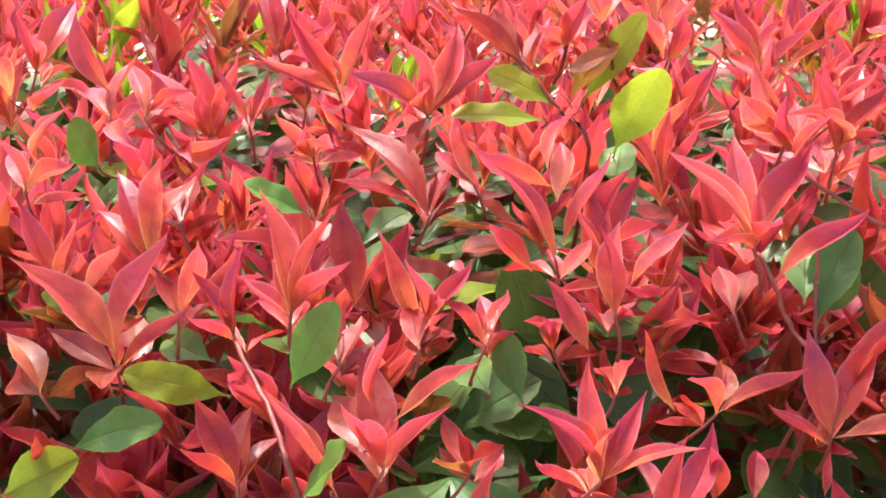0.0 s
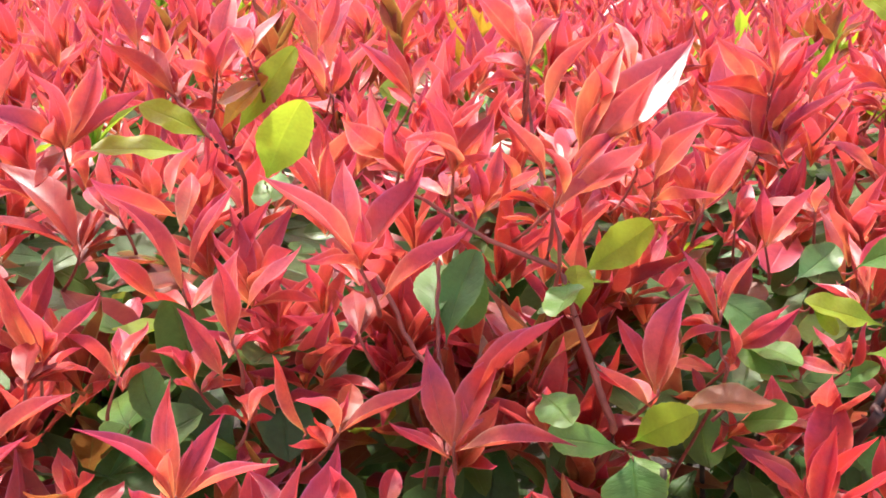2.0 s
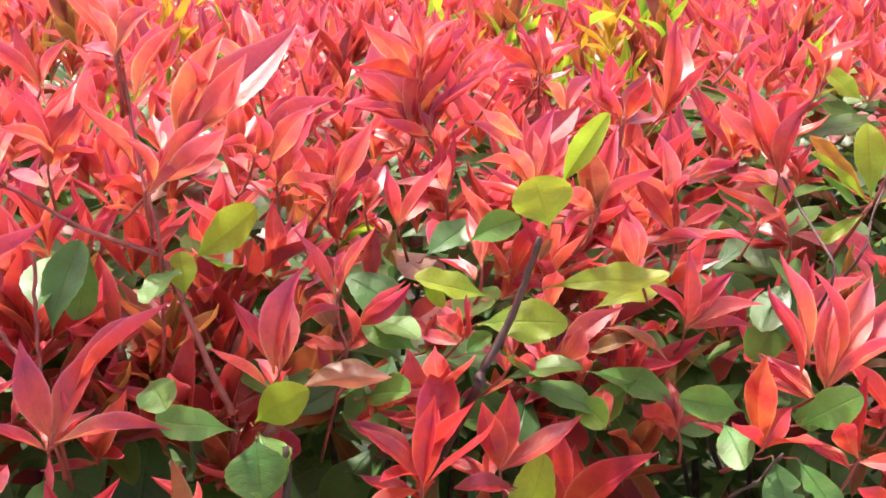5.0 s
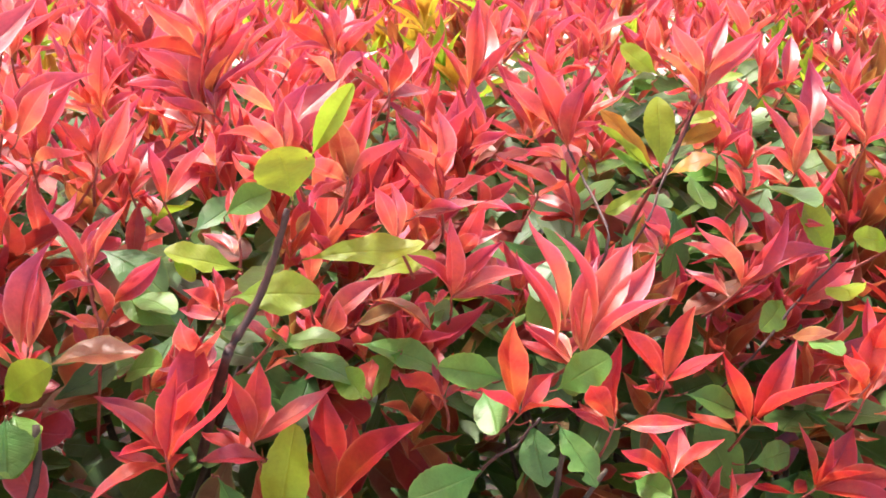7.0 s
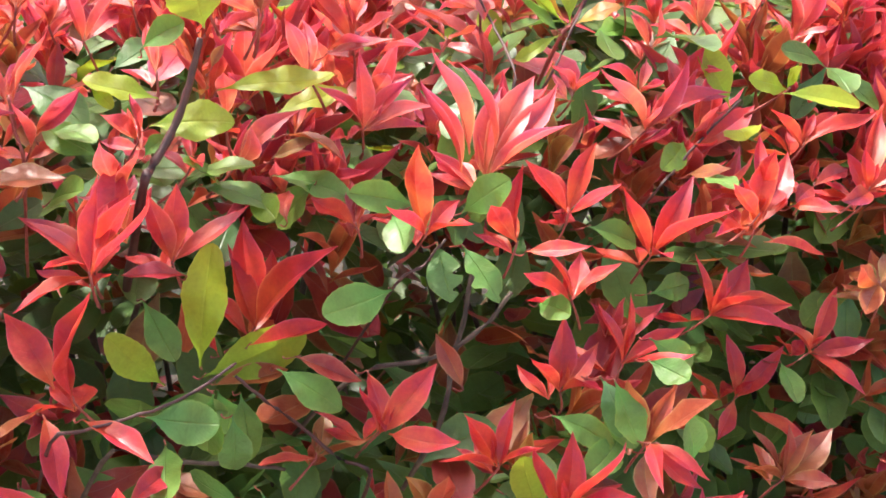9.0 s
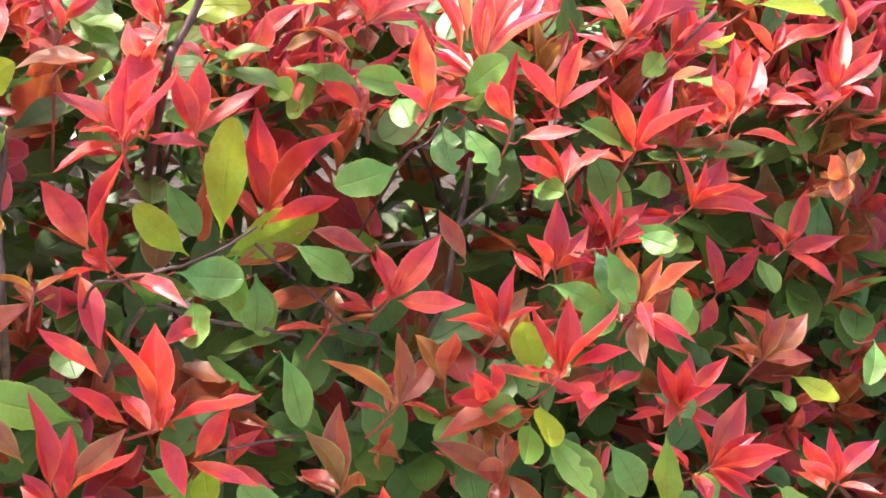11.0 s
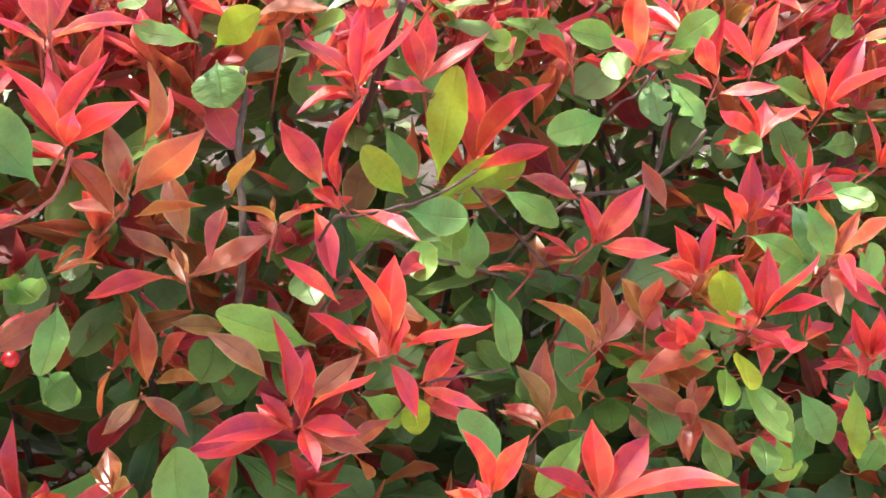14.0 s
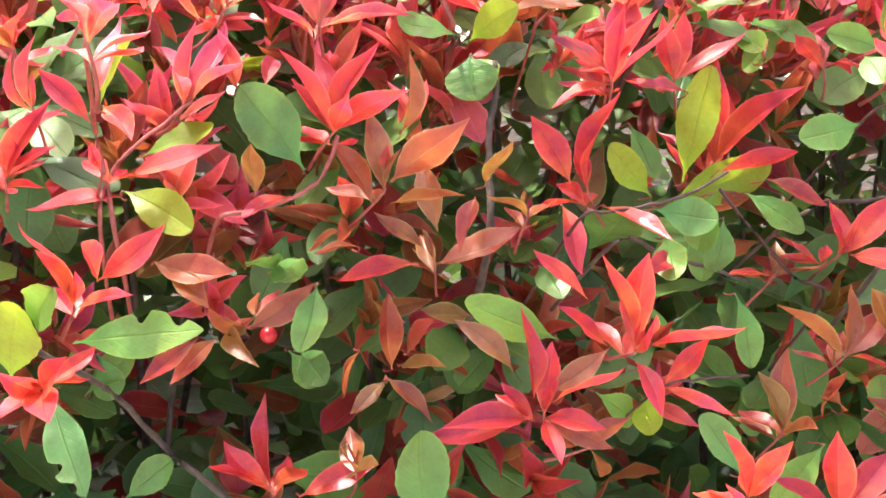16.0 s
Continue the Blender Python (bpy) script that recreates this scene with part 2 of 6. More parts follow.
for k in "rswogya":
    MESH[k] = [to_mesh("leaf", *s, SKIN[k]) for s in (YOUNG if k == "r" else GROWN if k in "swo" else OLD)]


def tube_mesh(name, points, r0, r1, sides=6):
    """A tapered, slightly knotty twig through the points."""
    verts, faces, uvs = [], [], []
    count = len(points)
    for k, p in enumerate(points):
        p = Vector(p)
        d = (Vector(points[min(k + 1, count - 1)]) - Vector(points[max(k - 1, 0)])).normalized()
        a = d.orthogonal().normalized()
        b = d.cross(a)
        r = r0 + (r1 - r0) * k / (count - 1)
        r *= 1.15 if k % 2 else 0.95
        for j in range(sides):
            t = 2 * math.pi * j / sides
            verts.append(p + r * (a * math.cos(t) + b * math.sin(t)))
            uvs.append((j / sides, k / count))
    for k in range(count - 1):
        for j in range(sides):
            faces.append((k * sides + j, k * sides + (j + 1) % sides, (k + 1) * sides + (j + 1) % sides, (k + 1) * sides + j))
    faces.append(tuple(range(sides))[::-1])
    faces.append(tuple(range((count - 1) * sides, count * sides)))
    return to_mesh(name, verts, faces, uvs)


def bent(a, b, sag, n=5):
    a, b, sag = Vector(a), Vector(b), Vector(sag)
    return [a.lerp(b, k / n) + sag * (4 * (k / n) * (1 - k / n)) for k in range(n + 1)]


def leaf_matrix(base, tip, face, width):
    """A leaf from base to tip, its upper side turned towards face."""
    y = tip - base
    size = y.length
    y = y / size
    z = face - y * face.dot(y)
    z = z.normalized() if z.length > 1e-4 else y.orthogonal().normalized()
    x = y.cross(z)
    m = Matrix((x * size * width, y * size, z * size)).transposed().to_4x4()
    m.translation = base
    return m


# ---- ground ----
bm = bmesh.new()
bmesh.ops.create_grid(bm, x_segments=60, y_segments=60, size=1)
for v in bm.verts:
    far = max(abs(v.co.x), abs(v.co.y))
    v.co *= 4 + 60 * far ** 6
    v.co.z = 0.02 * noise.noise(v.co * 3) if far < 0.9 else 0.0
me = bpy.data.meshes.new("ground")
bm.to_mesh(me)
bm.free()
# the sheet is out of view and serves as a reflector
me.materials.append(BOUNCE_GROUND)
tagged(new("ground", me), "unseen ground beside the planting bed, pale to bounce warm light onto the hedge", "ground", kind="structure")
bm = bmesh.new()
bmesh.ops.create_grid(bm, x_segments=70, y_segments=50, size=1)
for v in bm.verts:
    edge = min(1.0, 6 * (1 - max(abs(v.co.x), abs(v.co.y))))
    v.co = (v.co.x * 3.5 + 1.5, v.co.y * 2.3 + 2.7, 0.0)
    v.co.z = -0.04 + edge * (0.1 + 0.03 * noise.noise(v.co * 5))
me = bpy.data.meshes.new("planting_bed")
bm.to_mesh(me)
bm.free()
me.materials.append(SOIL)
tagged(new("planting_bed", me), "soil of the hedge's planting bed, darkened for the shade inside the hedge", "planting bed", kind="structure")


# ---- the hedge ----
def front(x, z):
    """The y of the hedge's trimmed front at x and height z."""
    return 0.56 + 0.35 * max(0.0, z - 0.74) + 0.3 * max(0.0, z - 1.0) + 0.06 * max(0.0, x - 0.7) + 0.02 * math.sin(x * 7) * math.sin(z * 9 + x * 3)


TOP = 1.115
SHRUBS = []
for x in (-0.45, -0.18, 0.09, 0.36, 0.63, 0.90, 1.17, 1.44):
    s = new("photinia_shrub")
    s.location = (x, 0.95, 0)
    tagged(s, "red-tipped photinia shrub with green lower leaves, clipped as a hedge", "shrub", "photinia shrubs of the hedge")
    SHRUBS.append(s)


def shrub_near(x):
    return min(SHRUBS, key=lambda s: abs(s.location.x - x))


def foliage_mesh(name, leaves):
    """Many leaves joined: each a shape, a matrix and a skin letter."""
    vs, fs, us, mats = [], [], [], []
    keys = list(MANY)
    offset = 0
    for shape, m, k in leaves:
        v, f, u = shape
        a = np.array(m)
        vs.append(v @ a[:3, :3].T + a[:3, 3])
        fs.append(np.array(f) + offset)
        us.append(np.array(u)[np.array(f)].reshape(-1, 2))
        mats += [keys.index(k)] * len(f)
        offset += len(v)
    vs, fs, us = np.concatenate(vs), np.concatenate(fs), np.concatenate(us)
    me = bpy.data.meshes.new(name)
    me.vertices.add(len(vs))
    me.vertices.foreach_set("co", vs.ravel())
    me.loops.add(fs.size)
    me.loops.foreach_set("vertex_index", fs.ravel())
    me.polygons.add(len(fs))
    me.polygons.foreach_set("loop_start", np.arange(0, fs.size, 4))
    me.polygons.foreach_set("loop_total", np.full(len(fs), 4))
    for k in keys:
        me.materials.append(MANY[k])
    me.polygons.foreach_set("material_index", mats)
    me.uv_layers.new(name="UVMap").data.foreach_set("uv", us.ravel())
    me.update(calc_edges=True)
    me.shade_smooth()
    return me


def rosette(at, axis, size, key, r, out, count=None, shapes=YOUNG_FAR):
    """The leaves of one shoot: an upright inner pair and wider outer ones round its axis."""
    axis = axis.normalized()
    a = axis.orthogonal().normalized()
    b = axis.cross(a)
    turn = r.uniform(0, 6.28)
    n = count or r.randint(5, 8)
    for k in range(n):
        f = k / (n - 1)
        spread = radians(12 + 46 * f + r.uniform(-10, 10))
        t = turn + k * 2.4 + r.uniform(-0.3, 0.3)
        side = a * math.cos(t) + b * math.sin(t)
        way = axis * math.cos(spread) + side * math.sin(spread)
        length = size * (0.75 + 0.35 * math.sin(3.1 * min(1, f + 0.25))) * r.uniform(0.85, 1.15)
        base = at - axis * 0.02 * f * size / 0.07 * r.uniform(0.5, 1.4)
        face = (axis * math.sin(spread) - side * math.cos(spread))
        out.append((r.choice(shapes), leaf_matrix(base, base + way * length, face, r.uniform(0.8, 1.15)), key))


def old_leaf(at, way, size, key, r, out):
    face = Vector((r.uniform(-0.4, 0.4), r.uniform(-0.9, 0.1), 1))
    out.append((r.choice(OLD_FAR), leaf_matrix(at, at + way.normalized() * size, face, r.uniform(0.9, 1.2)), key))

PLACED = []
SUNLIT = []
EXTRA = []
FULL = collections.Counter()
OUTWARD = Vector((-0.2, -0.85, 0.45))
pick = random.Random(21)


def shoot(at, stem, *leaves):
    """One shoot of a shrub: a twig, and its leaves. stem and leaves in millimetres from the shoot's tip; a leaf is its
    kind, the side it turns outwards (1 upper, -1 lower), where it starts and ends, and how broad it is."""
    at = Vector(at)
    s = shrub_near(at.x)
    ways = [Vector(l[5:8]) - Vector(l[2:5]) for l in leaves]
    axis = sum((w.normalized() for w in ways), Vector((0, 0.2, 0.5))).normalized()
    if stem:
        end = Vector(stem) / 1000
        end = end.normalized() * min(end.length, 0.026) + Vector((0, 0.025, -0.012))
        thick = 0.0014
    else:
        end = Vector((pick.uniform(-0.02, 0.02), 0.022, -0.012)) - axis * 0.02
        thick = 0.0012
    if len(leaves) == 1:
        end, thick = Vector((pick.uniform(-0.005, 0.005), 0.02, -0.008)), 0.0007
    line = bent((0, 0, 0), end, (pick.uniform(-0.002, 0.002), 0.0, pick.uniform(-0.003, 0.0)), 4)
    line = [axis * 0.004] + line
    ob = part("shoot", tube_mesh("shoot", line, thick * 0.55, thick), TWIG_RED, s, where=at - s.location)
    for k, side, *n in leaves:
        a, b = Vector(n[:3]) / 1000, Vector(n[3:6]) / 1000
        broad = (n[6] if len(n) > 6 else 1.0) * (1.12 if k == "o" else 1.0)
        way = (b - a).normalized()
        if k in "gyca":
            # old leaves lie flatter the higher they stand
            high = min(1.0, max(0.0, (at.z - 0.8) / 0.2))
            face = OUTWARD + Vector((0, 0.25 * high, 0.1 + 0.5 * high)) * (side > 0)
        else:
            face = axis * 0.95 + OUTWARD * (0.6 * side)
        face = face.normalized() + Vector((pick.uniform(-0.35, 0.35), pick.uniform(-0.2, 0.2), pick.uniform(-0.3, 0.3)))
        leaf = part("leaf", pick.choice(MESH["s" if k == "r" and at.z < 0.93 else k]), None, ob)
        leaf.matrix_basis = leaf_matrix(a, b, face, broad * pick.uniform(0.88, 1.08) * (min(1.15, max(0.8, 0.055 / (b - a).length)) if k in "gyca" else 1.0))
        PLACED.append((at + (a + b) / 2, at + b))
        if k in "ya":
            SUNLIT.append(at + (a + b) / 2)
    FULL[s] += len(leaves)
    if len(leaves) < 2:
        return
    # the small folded leaves in the heart of the shoot, and its hidden lower ones
    key = "s" if leaves[0][0] == "r" and at.z < 0.93 else leaves[0][0]
    size = sum(w.length for w in ways) / len(ways) / 1000
    for j in range(2 + 3 * (key in "rswo")):
        inner = j < 2
        turn = Vector((pick.uniform(-0.7, 0.7), pick.uniform(0.5, 1.0) if not inner else pick.uniform(-0.1, 0.6), pick.uniform(-0.5, 0.1)))
        way = (axis * (1.6 if inner else 0.3) + turn * (0.4 if inner else 1.0)).normalized()
        a = axis * (0.003 if inner else -0.012) + Vector((0, 0.003 if inner else 0.012, 0))
        b = a + way * size * (pick.uniform(0.3, 0.5) if inner else pick.uniform(0.6, 0.85))
        skin = key if inner or pick.random() < 0.6 or key not in "rswo" else ("s" if key in "rs" else key)
        m = leaf_matrix(a, b, axis * 0.8 - way + Vector((pick.uniform(-0.5, 0.5), pick.uniform(-0.5, 0.5), 0.2)), pick.uniform(0.8, 1.05))
        if FULL[s] > 280:
            EXTRA.append((s, Matrix.Translation(at) @ m, "g" if skin == "c" else skin))
            continue
        leaf = part("leaf", pick.choice(MESH[skin]), None, ob)
        leaf.matrix_basis = m
    FULL[s] += 2 + 3 * (key in "rswo")


shoot((-0.077, 0.584, 1.047), (-5, 8, -44), ("r", 1, 0, 0, 0, -15, 10, 64), ("r", 1, 0, 0, 0, 22, 13, 54), ("r", 1, 0, 0, 0, -18, -31, 31), ("r", -1, 0, 0, 0, 33, -19, 35), ("r", 1, 0, 0, 0, 0, 25, 41), ("g", -1, -1, -5, -38, 25, -17, 13))
shoot((-0.049, 0.652, 1.028), None, ("w", 1, 0, 0, 0, -9, 22, 60))
shoot((-0.112, 0.619, 1.020), (20, 5, -54), ("r", 1, 0, 0, 0, -24, 8, 38), ("r", 1, 0, 0, 0, 3, 16, 51), ("r", 1, 0, 0, 0, -18, -34, 26))
shoot((-0.179, 0.627, 0.998), (-12, 12, -32), ("r", 1, 0, -2, 13, -47, -19, 72), ("r", 1, 0, 0, 0, 28, 18, 76), ("r", 1, 0, 0, 0, 41, 11, 38), ("w", 1, 0, 0, 0, -46, 26, 17), ("o", 1, 0, 0, 0, 4, -47, 10))
shoot((-0.214, 0.650, 1.043), None, ("r", 1, 0, 0, 0, -23, 13, 44), ("r", 1, 0, 0, 0, 18, -20, 44), ("r", 1, 14, -6, -11, 42, -25, 30))
shoot((-0.164, 0.654, 1.052), None, ("r", 1, 0, 0, 0, -38, 32, 24), ("r", 1, 0, 0, 0, 1, 42, 56), ("r", 1, 0, 0, 0, 21, 39, 43), ("r", 1, 0, 0, 0, -27, 42, 46))
shoot((-0.203, 0.736, 1.119), None, ("r", 1, -1, 8, 16, -23, 25, 66), ("r", 1, 0, 0, 0, 12, 29, 39), ("r", 1, 0, 0, 0, -36, 45, 12), ("r", 1, 0, 0, 0, 29, -47, -9))
shoot((-0.184, 0.744, 1.120), None, ("r", 1, 0, 0, 0, -18, 45, 28), ("r", 1, 0, 0, 0, 23, 40, 13))
shoot((-0.071, 0.825, 1.123), None, ("r", 1, 0, 0, 0, -33, 6, 54), ("r", 1, 0, 0, 0, -52, -25, 30), ("r", 1, 0, 0, 0, 24, 12, 58), ("w", 1, 0, -1, -10, -1, -51, -5))
shoot((-0.010, 0.743, 1.122), (-6, 11, -35), ("r", -1, 0, 0, 0, -19, -11, 51), ("r", 1, 0, 0, 0, 19, 38, 54), ("r", 1, 0, 0, 0, -4, -18, 41), ("r", 1, 0, 0, 0, -48, -17, 29), ("r", 1, 0, 0, 0, 47, 36, 33), ("r", 1, 0, 0, 0, 2, -40, 25), ("w", 1, 0, 0, 0, -11, -47, -14))
shoot((-0.009, 0.772, 1.050), None, ("w", 1, 0, 0, 0, -63, 55, 54), ("w", 1, 0, 0, 0, -60, -29, 32), ("w", 1, 0, 0, 0, 26, 42, 43), ("w", 1, 0, 0, 0, 52, 7, 14), ("w", 1, 0, 0, 0, -28, 43, 12), ("w", 1, 0, 0, 0, 7, 47, 22), ("o", 1, 4, -6, -4, 52, -24, 0))
shoot((0.064, 0.653, 1.053), (4, 14, -22), ("r", -1, -2, 13, 42, -47, -5, 69), ("r", 1, 0, 0, 0, -38, -9, 60), ("r", 1, -6, 9, 53, 12, 48, 82), ("r", 1, 3, 2, 12, 29, 9, 64), ("r", 1, -14, -4, -2, -40, -26, 32), ("r", 1, -1, 3, 36, 4, 45, 62))
shoot((0.159, 0.598, 1.079), (25, 8, -44), ("r", 1, 0, 0, 0, -52, -23, 56), ("r", 1, 0, 0, 0, -6, 37, 53), ("r", 1, 0, 0, 0, 40, 47, 48), ("r", -1, 0, 0, 0, -34, -36, 16), ("r", -1, 0, 0, 0, 3, -38, 24), ("r", 1, 9, -11, -14, 57, -2, 22))
shoot((0.091, 0.606, 1.039), None, ("r", 1, 0, 0, 0, -10, 6, 49), ("r", 1, 0, 0, 0, 5, 30, 45), ("r", 1, 7, 3, 16, 38, 11, 50))
shoot((0.084, 0.657, 1.001), None, ("r", 1, 0, 0, 0, -25, 5, 42))
shoot((0.066, 0.677, 0.992), None, ("r", 1, 0, 0, 0, -21, -37, 33), ("r", 1, 0, 0, 0, 12, 49, 6), ("r", 1, 0, 0, 0, -10, -37, 36))
shoot((-0.012, 0.629, 1.022), None, ("r", 1, 0, 0, 0, -24, 20, 54), ("r", 1, 0, 0, 0, 29, 35, 32), ("r", -1, 0, 0, 0, 10, -38, 36), ("r", 1, 0, 0, 0, -8, -20, 48))
shoot((0.025, 0.655, 1.004), None, ("r", 1, 0, 0, 0, -26, -24, 37), ("r", 1, 0, 0, 0, 14, 43, 21), ("r", 1, 0, 0, 0, -4, 46, 17))
shoot((-0.027, 0.512, 0.996), None, ("r", -1, 0, 0, 0, -17, -23, 44), ("r", 1, 5, 5, 23, 46, 34, 41), ("r", 1, 0, 0, 0, 32, -12, 39), ("w", 1, 0, 0, 0, -12, 34, 47), ("r", 1, -2, 14, 22, 3, 1, 72), ("r", -1, 0, 0, 0, -5, -33, 41))
shoot((-0.051, 0.535, 0.971), None, ("r", 1, 0, 0, 0, -32, -14, 64))
shoot((0.068, 0.474, 1.010), None, ("r", 1, 0, 0, 0, -38, -17, 44), ("r", 1, 0, 0, 0, -2, 38, 45), ("r", 1, 0, 0, 0, 22, 23, 33), ("r", 1, 0, 0, 0, 45, 3, 15), ("r", 1, 0, 0, 0, 2, -22, 35))
shoot((0.210, 0.604, 0.973), (8, 9, -42), ("r", 1, 0, 0, 0, -13, 16, 56), ("r", 1, 0, 0, 0, 36, 38, 48), ("r", 1, -2, -5, -4, -37, -5, 21, 1), ("r", 1, 1, -4, 0, 65, -22, 7, 1), ("r", 1, 7, 19, 5, 71, 37, 64, 0.85), ("r", -1, -5, -14, -29, -2, -8, -5, 1))
shoot((0.146, 0.599, 0.987), None, ("r", -1, 0, 0, 0, -24, -34, 34), ("r", 1, 0, 0, 0, 49, 4, 26), ("o", 1, 0, 0, 0, 11, 44, 13))
shoot((0.130, 0.628, 0.976), None, ("r", 1, 0, 0, 0, -18, 8, 46))
shoot((0.014, 0.555, 0.973), None, ("w", 1, 0, 0, 0, -14, 41, 16), ("w", 1, 0, 0, 0, 15, -35, 33), ("o", 1, 0, 0, 0, -17, -38, 28))
shoot((-0.103, 0.557, 0.964), None, ("w", -1, 0, 0, 0, -22, -27, 35), ("w", 1, 0, 0, 0, -22, 13, 44), ("w", 1, 0, 0, 0, 4, 35, 31), ("w", 1, 0, 0, 0, 22, 38, 12))
shoot((-0.115, 0.616, 0.989), None, ("y", -1, 0, 0, 0, -53, -19, 21))
shoot((-0.205, 0.612, 0.958), None, ("g", 1, 0, 0, 0, 58, -21, 27))
shoot((-0.242, 0.604, 0.934), None, ("y", -1, 0, 0, 0, 50, -16, 32))
shoot((-0.068, 0.528, 0.973), None, ("g", 1, 0, 0, 0, 25, -27, 41))
shoot((0.048, 0.668, 0.963), None, ("g", 1, 0, 0, 0, -13, 12, 42))
shoot((-0.081, 0.708, 1.068), None, ("g", 1, 0, 0, 0, -35, -19, 23))
shoot((-0.210, 0.732, 1.088), None, ("g", 1, 0, 0, 0, -9, -25, 36))
shoot((0.111, 0.778, 1.092), None, ("y", -1, 0, 0, 0, 25, -21, 58, 1.3))
shoot((0.078, 0.813, 1.116), None, ("y", 1, 0, 0, 0, -49, 3, 24))
shoot((0.066, 0.768, 1.115), None, ("y", 1, 0, 0, 0, -61, -21, 6))
shoot((0.091, 0.806, 1.118), None, ("y", -1, 0, 0, 0, 43, 16, 60, 0.8))
shoot((0.081, 0.800, 1.143), None, ("o", 1, 0, 0, 0, 29, -30, 18))
shoot((0.123, 0.814, 1.095), None, ("g", 1, 0, 0, 0, -12, -49, -15))
shoot((0.186, 0.649, 1.128), None, ("r", -1, 0, 0, 0, -35, -28, 29), ("r", 1, 0, 0, 0, -15, 31, 39))
shoot((0.221, 0.665, 1.122), None, ("r", 1, 0, 0, 0, -27, -40, 24))
shoot((0.151, 0.608, 0.932), None, ("r", 1, 0, 0, 0, -11, -29, 46))
shoot((0.171, 0.603, 0.933), None, ("r", 1, 0, 0, 0, 12, 45, 10))
shoot((0.213, 0.653, 1.017), None, ("g", 1, 0, 0, 0, 20, 15, 54))
shoot((0.205, 0.654, 1.030), None, ("g", 1, 0, 0, 0, 12, 44, 24))
shoot((-0.241, 0.684, 1.087), None, ("r", 1, 0, 0, 0, -6, -22, 39), ("r", 1, 8, -1, 18, 37, -27, 54), ("r", -1, 0, 0, 0, 40, -33, 24), ("r", 1, 0, 0, 0, -24, 49, 13))
shoot((-0.250, 0.748, 1.147), None, ("r", 1, 0, 0, 0, -5, -16, 41), ("r", -1, 0, 0, 0, 9, -36, 29), ("r", 1, 0, 0, 0, 16, 39, 41), ("r", 1, 0, -12, -22, 32, -48, 3))
shoot((-0.111, 0.816, 1.153), None, ("r", 1, 0, 0, 0, -18, 36, 38), ("r", 1, 0, 0, 0, 8, 40, 36), ("r", 1, 0, 0, 0, -6, 30, 42))
shoot((-0.127, 0.787, 1.107), None, ("r", 1, 0, 0, 0, -22, 14, 39), ("r", 1, 0, 0, 0, 8, 42, 30), ("r", 1, 0, 0, 0, 25, 41, 10))
shoot((-0.081, 0.746, 1.095), None, ("r", 1, 0, 0, 0, -19, -27, 32), ("r", 1, 0, 0, 0, 17, -46, 15), ("r", 1, 0, 0, 0, 0, -37, 30))
shoot((0.079, 0.798, 1.158), None, ("r", -1, 0, 0, 0, -22, -39, 20), ("r", 1, 0, 0, 0, 11, -24, 36))
shoot((0.045, 0.841, 1.143), None, ("r", 1, 0, 0, 0, -2, 48, 26))
shoot((-0.146, 0.637, 1.028), None, ("r", 1, 0, 0, 0, -16, 43, 23), ("r", 1, 0, 0, 0, 16, -15, 46))
shoot((-0.222, 0.624, 0.986), None, ("o", 1, 0, 0, 0, -30, 39, 22), ("o", 1, 0, 0, 0, 5, 43, -20), ("o", 1, 0, 0, 0, -28, 47, 2))
shoot((-0.208, 0.608, 0.953), None, ("w", 1, 0, 0, 0, -23, -24, 31), ("w", 1, 0, 0, 0, 0, -37, 34))
shoot((0.161, 0.880, 1.138), None, ("r", 1, 0, 0, 0, -7, 42, 32), ("r", 1, 0, 0, 0, 6, -22, 38))
shoot((-0.170, 0.776, 1.092), None, ("r", 1, 0, 0, 0, 3, -39, 27), ("r", 1, 0, 0, 0, 39, -32, 17), ("r", 1, 0, 0, 0, 17, -50, 3))
shoot((0.269, 0.629, 1.102), (7, 10, -34), ("r", 1, -4, 3, 17, -33, -5, 60), ("r", 1, 0, 0, 0, 42, -5, 41), ("r", 1, -1, 19, 52, 29, 18, 100), ("w", -1, 0, 0, 0, -21, -35, 22), ("r", 1, 0, 0, 0, 19, 41, 23))
shoot((0.259, 0.657, 1.179), (9, -3, -79), ("r", 1, 0, 0, 0, -14, -25, 32), ("r", 1, 0, 0, 0, 16, 44, 26), ("r", 1, 0, 0, 0, -2, 52, 19), ("r", 1, 0, 0, 0, 27, 36, 23))
shoot((0.344, 0.715, 1.106), None, ("r", 1, 0, 0, 0, 27, 25, 36), ("r", 1, 0, 0, 0, -28, -34, 16), ("r", 1, 0, 0, 0, 62, 25, 34), ("r", 1, 0, 0, 0, -6, -31, 35))
shoot((0.351, 0.761, 1.161), None, ("r", 1, 0, 0, 0, 0, 44, 35), ("r", -1, 0, 0, 0, -26, -30, 21))
shoot((0.303, 0.679, 1.143), None, ("r", 1, 0, 0, 0, 38, 20, 36), ("r", -1, 0, 0, 0, 22, -37, 27), ("r", 1, 0, 0, 0, -7, -28, 36))
shoot((0.386, 0.665, 1.025), (7, 10, -35), ("r", -1, -1, 0, -3, -24, 14, 42, 1), ("r", 1, 2, 4, -4, 29, 12, 41, 1), ("r", 1, 0, 0, 0, 15, 43, 18))
shoot((0.400, 0.679, 0.995), None, ("r", 1, 0, 0, 0, 33, -8, 34))
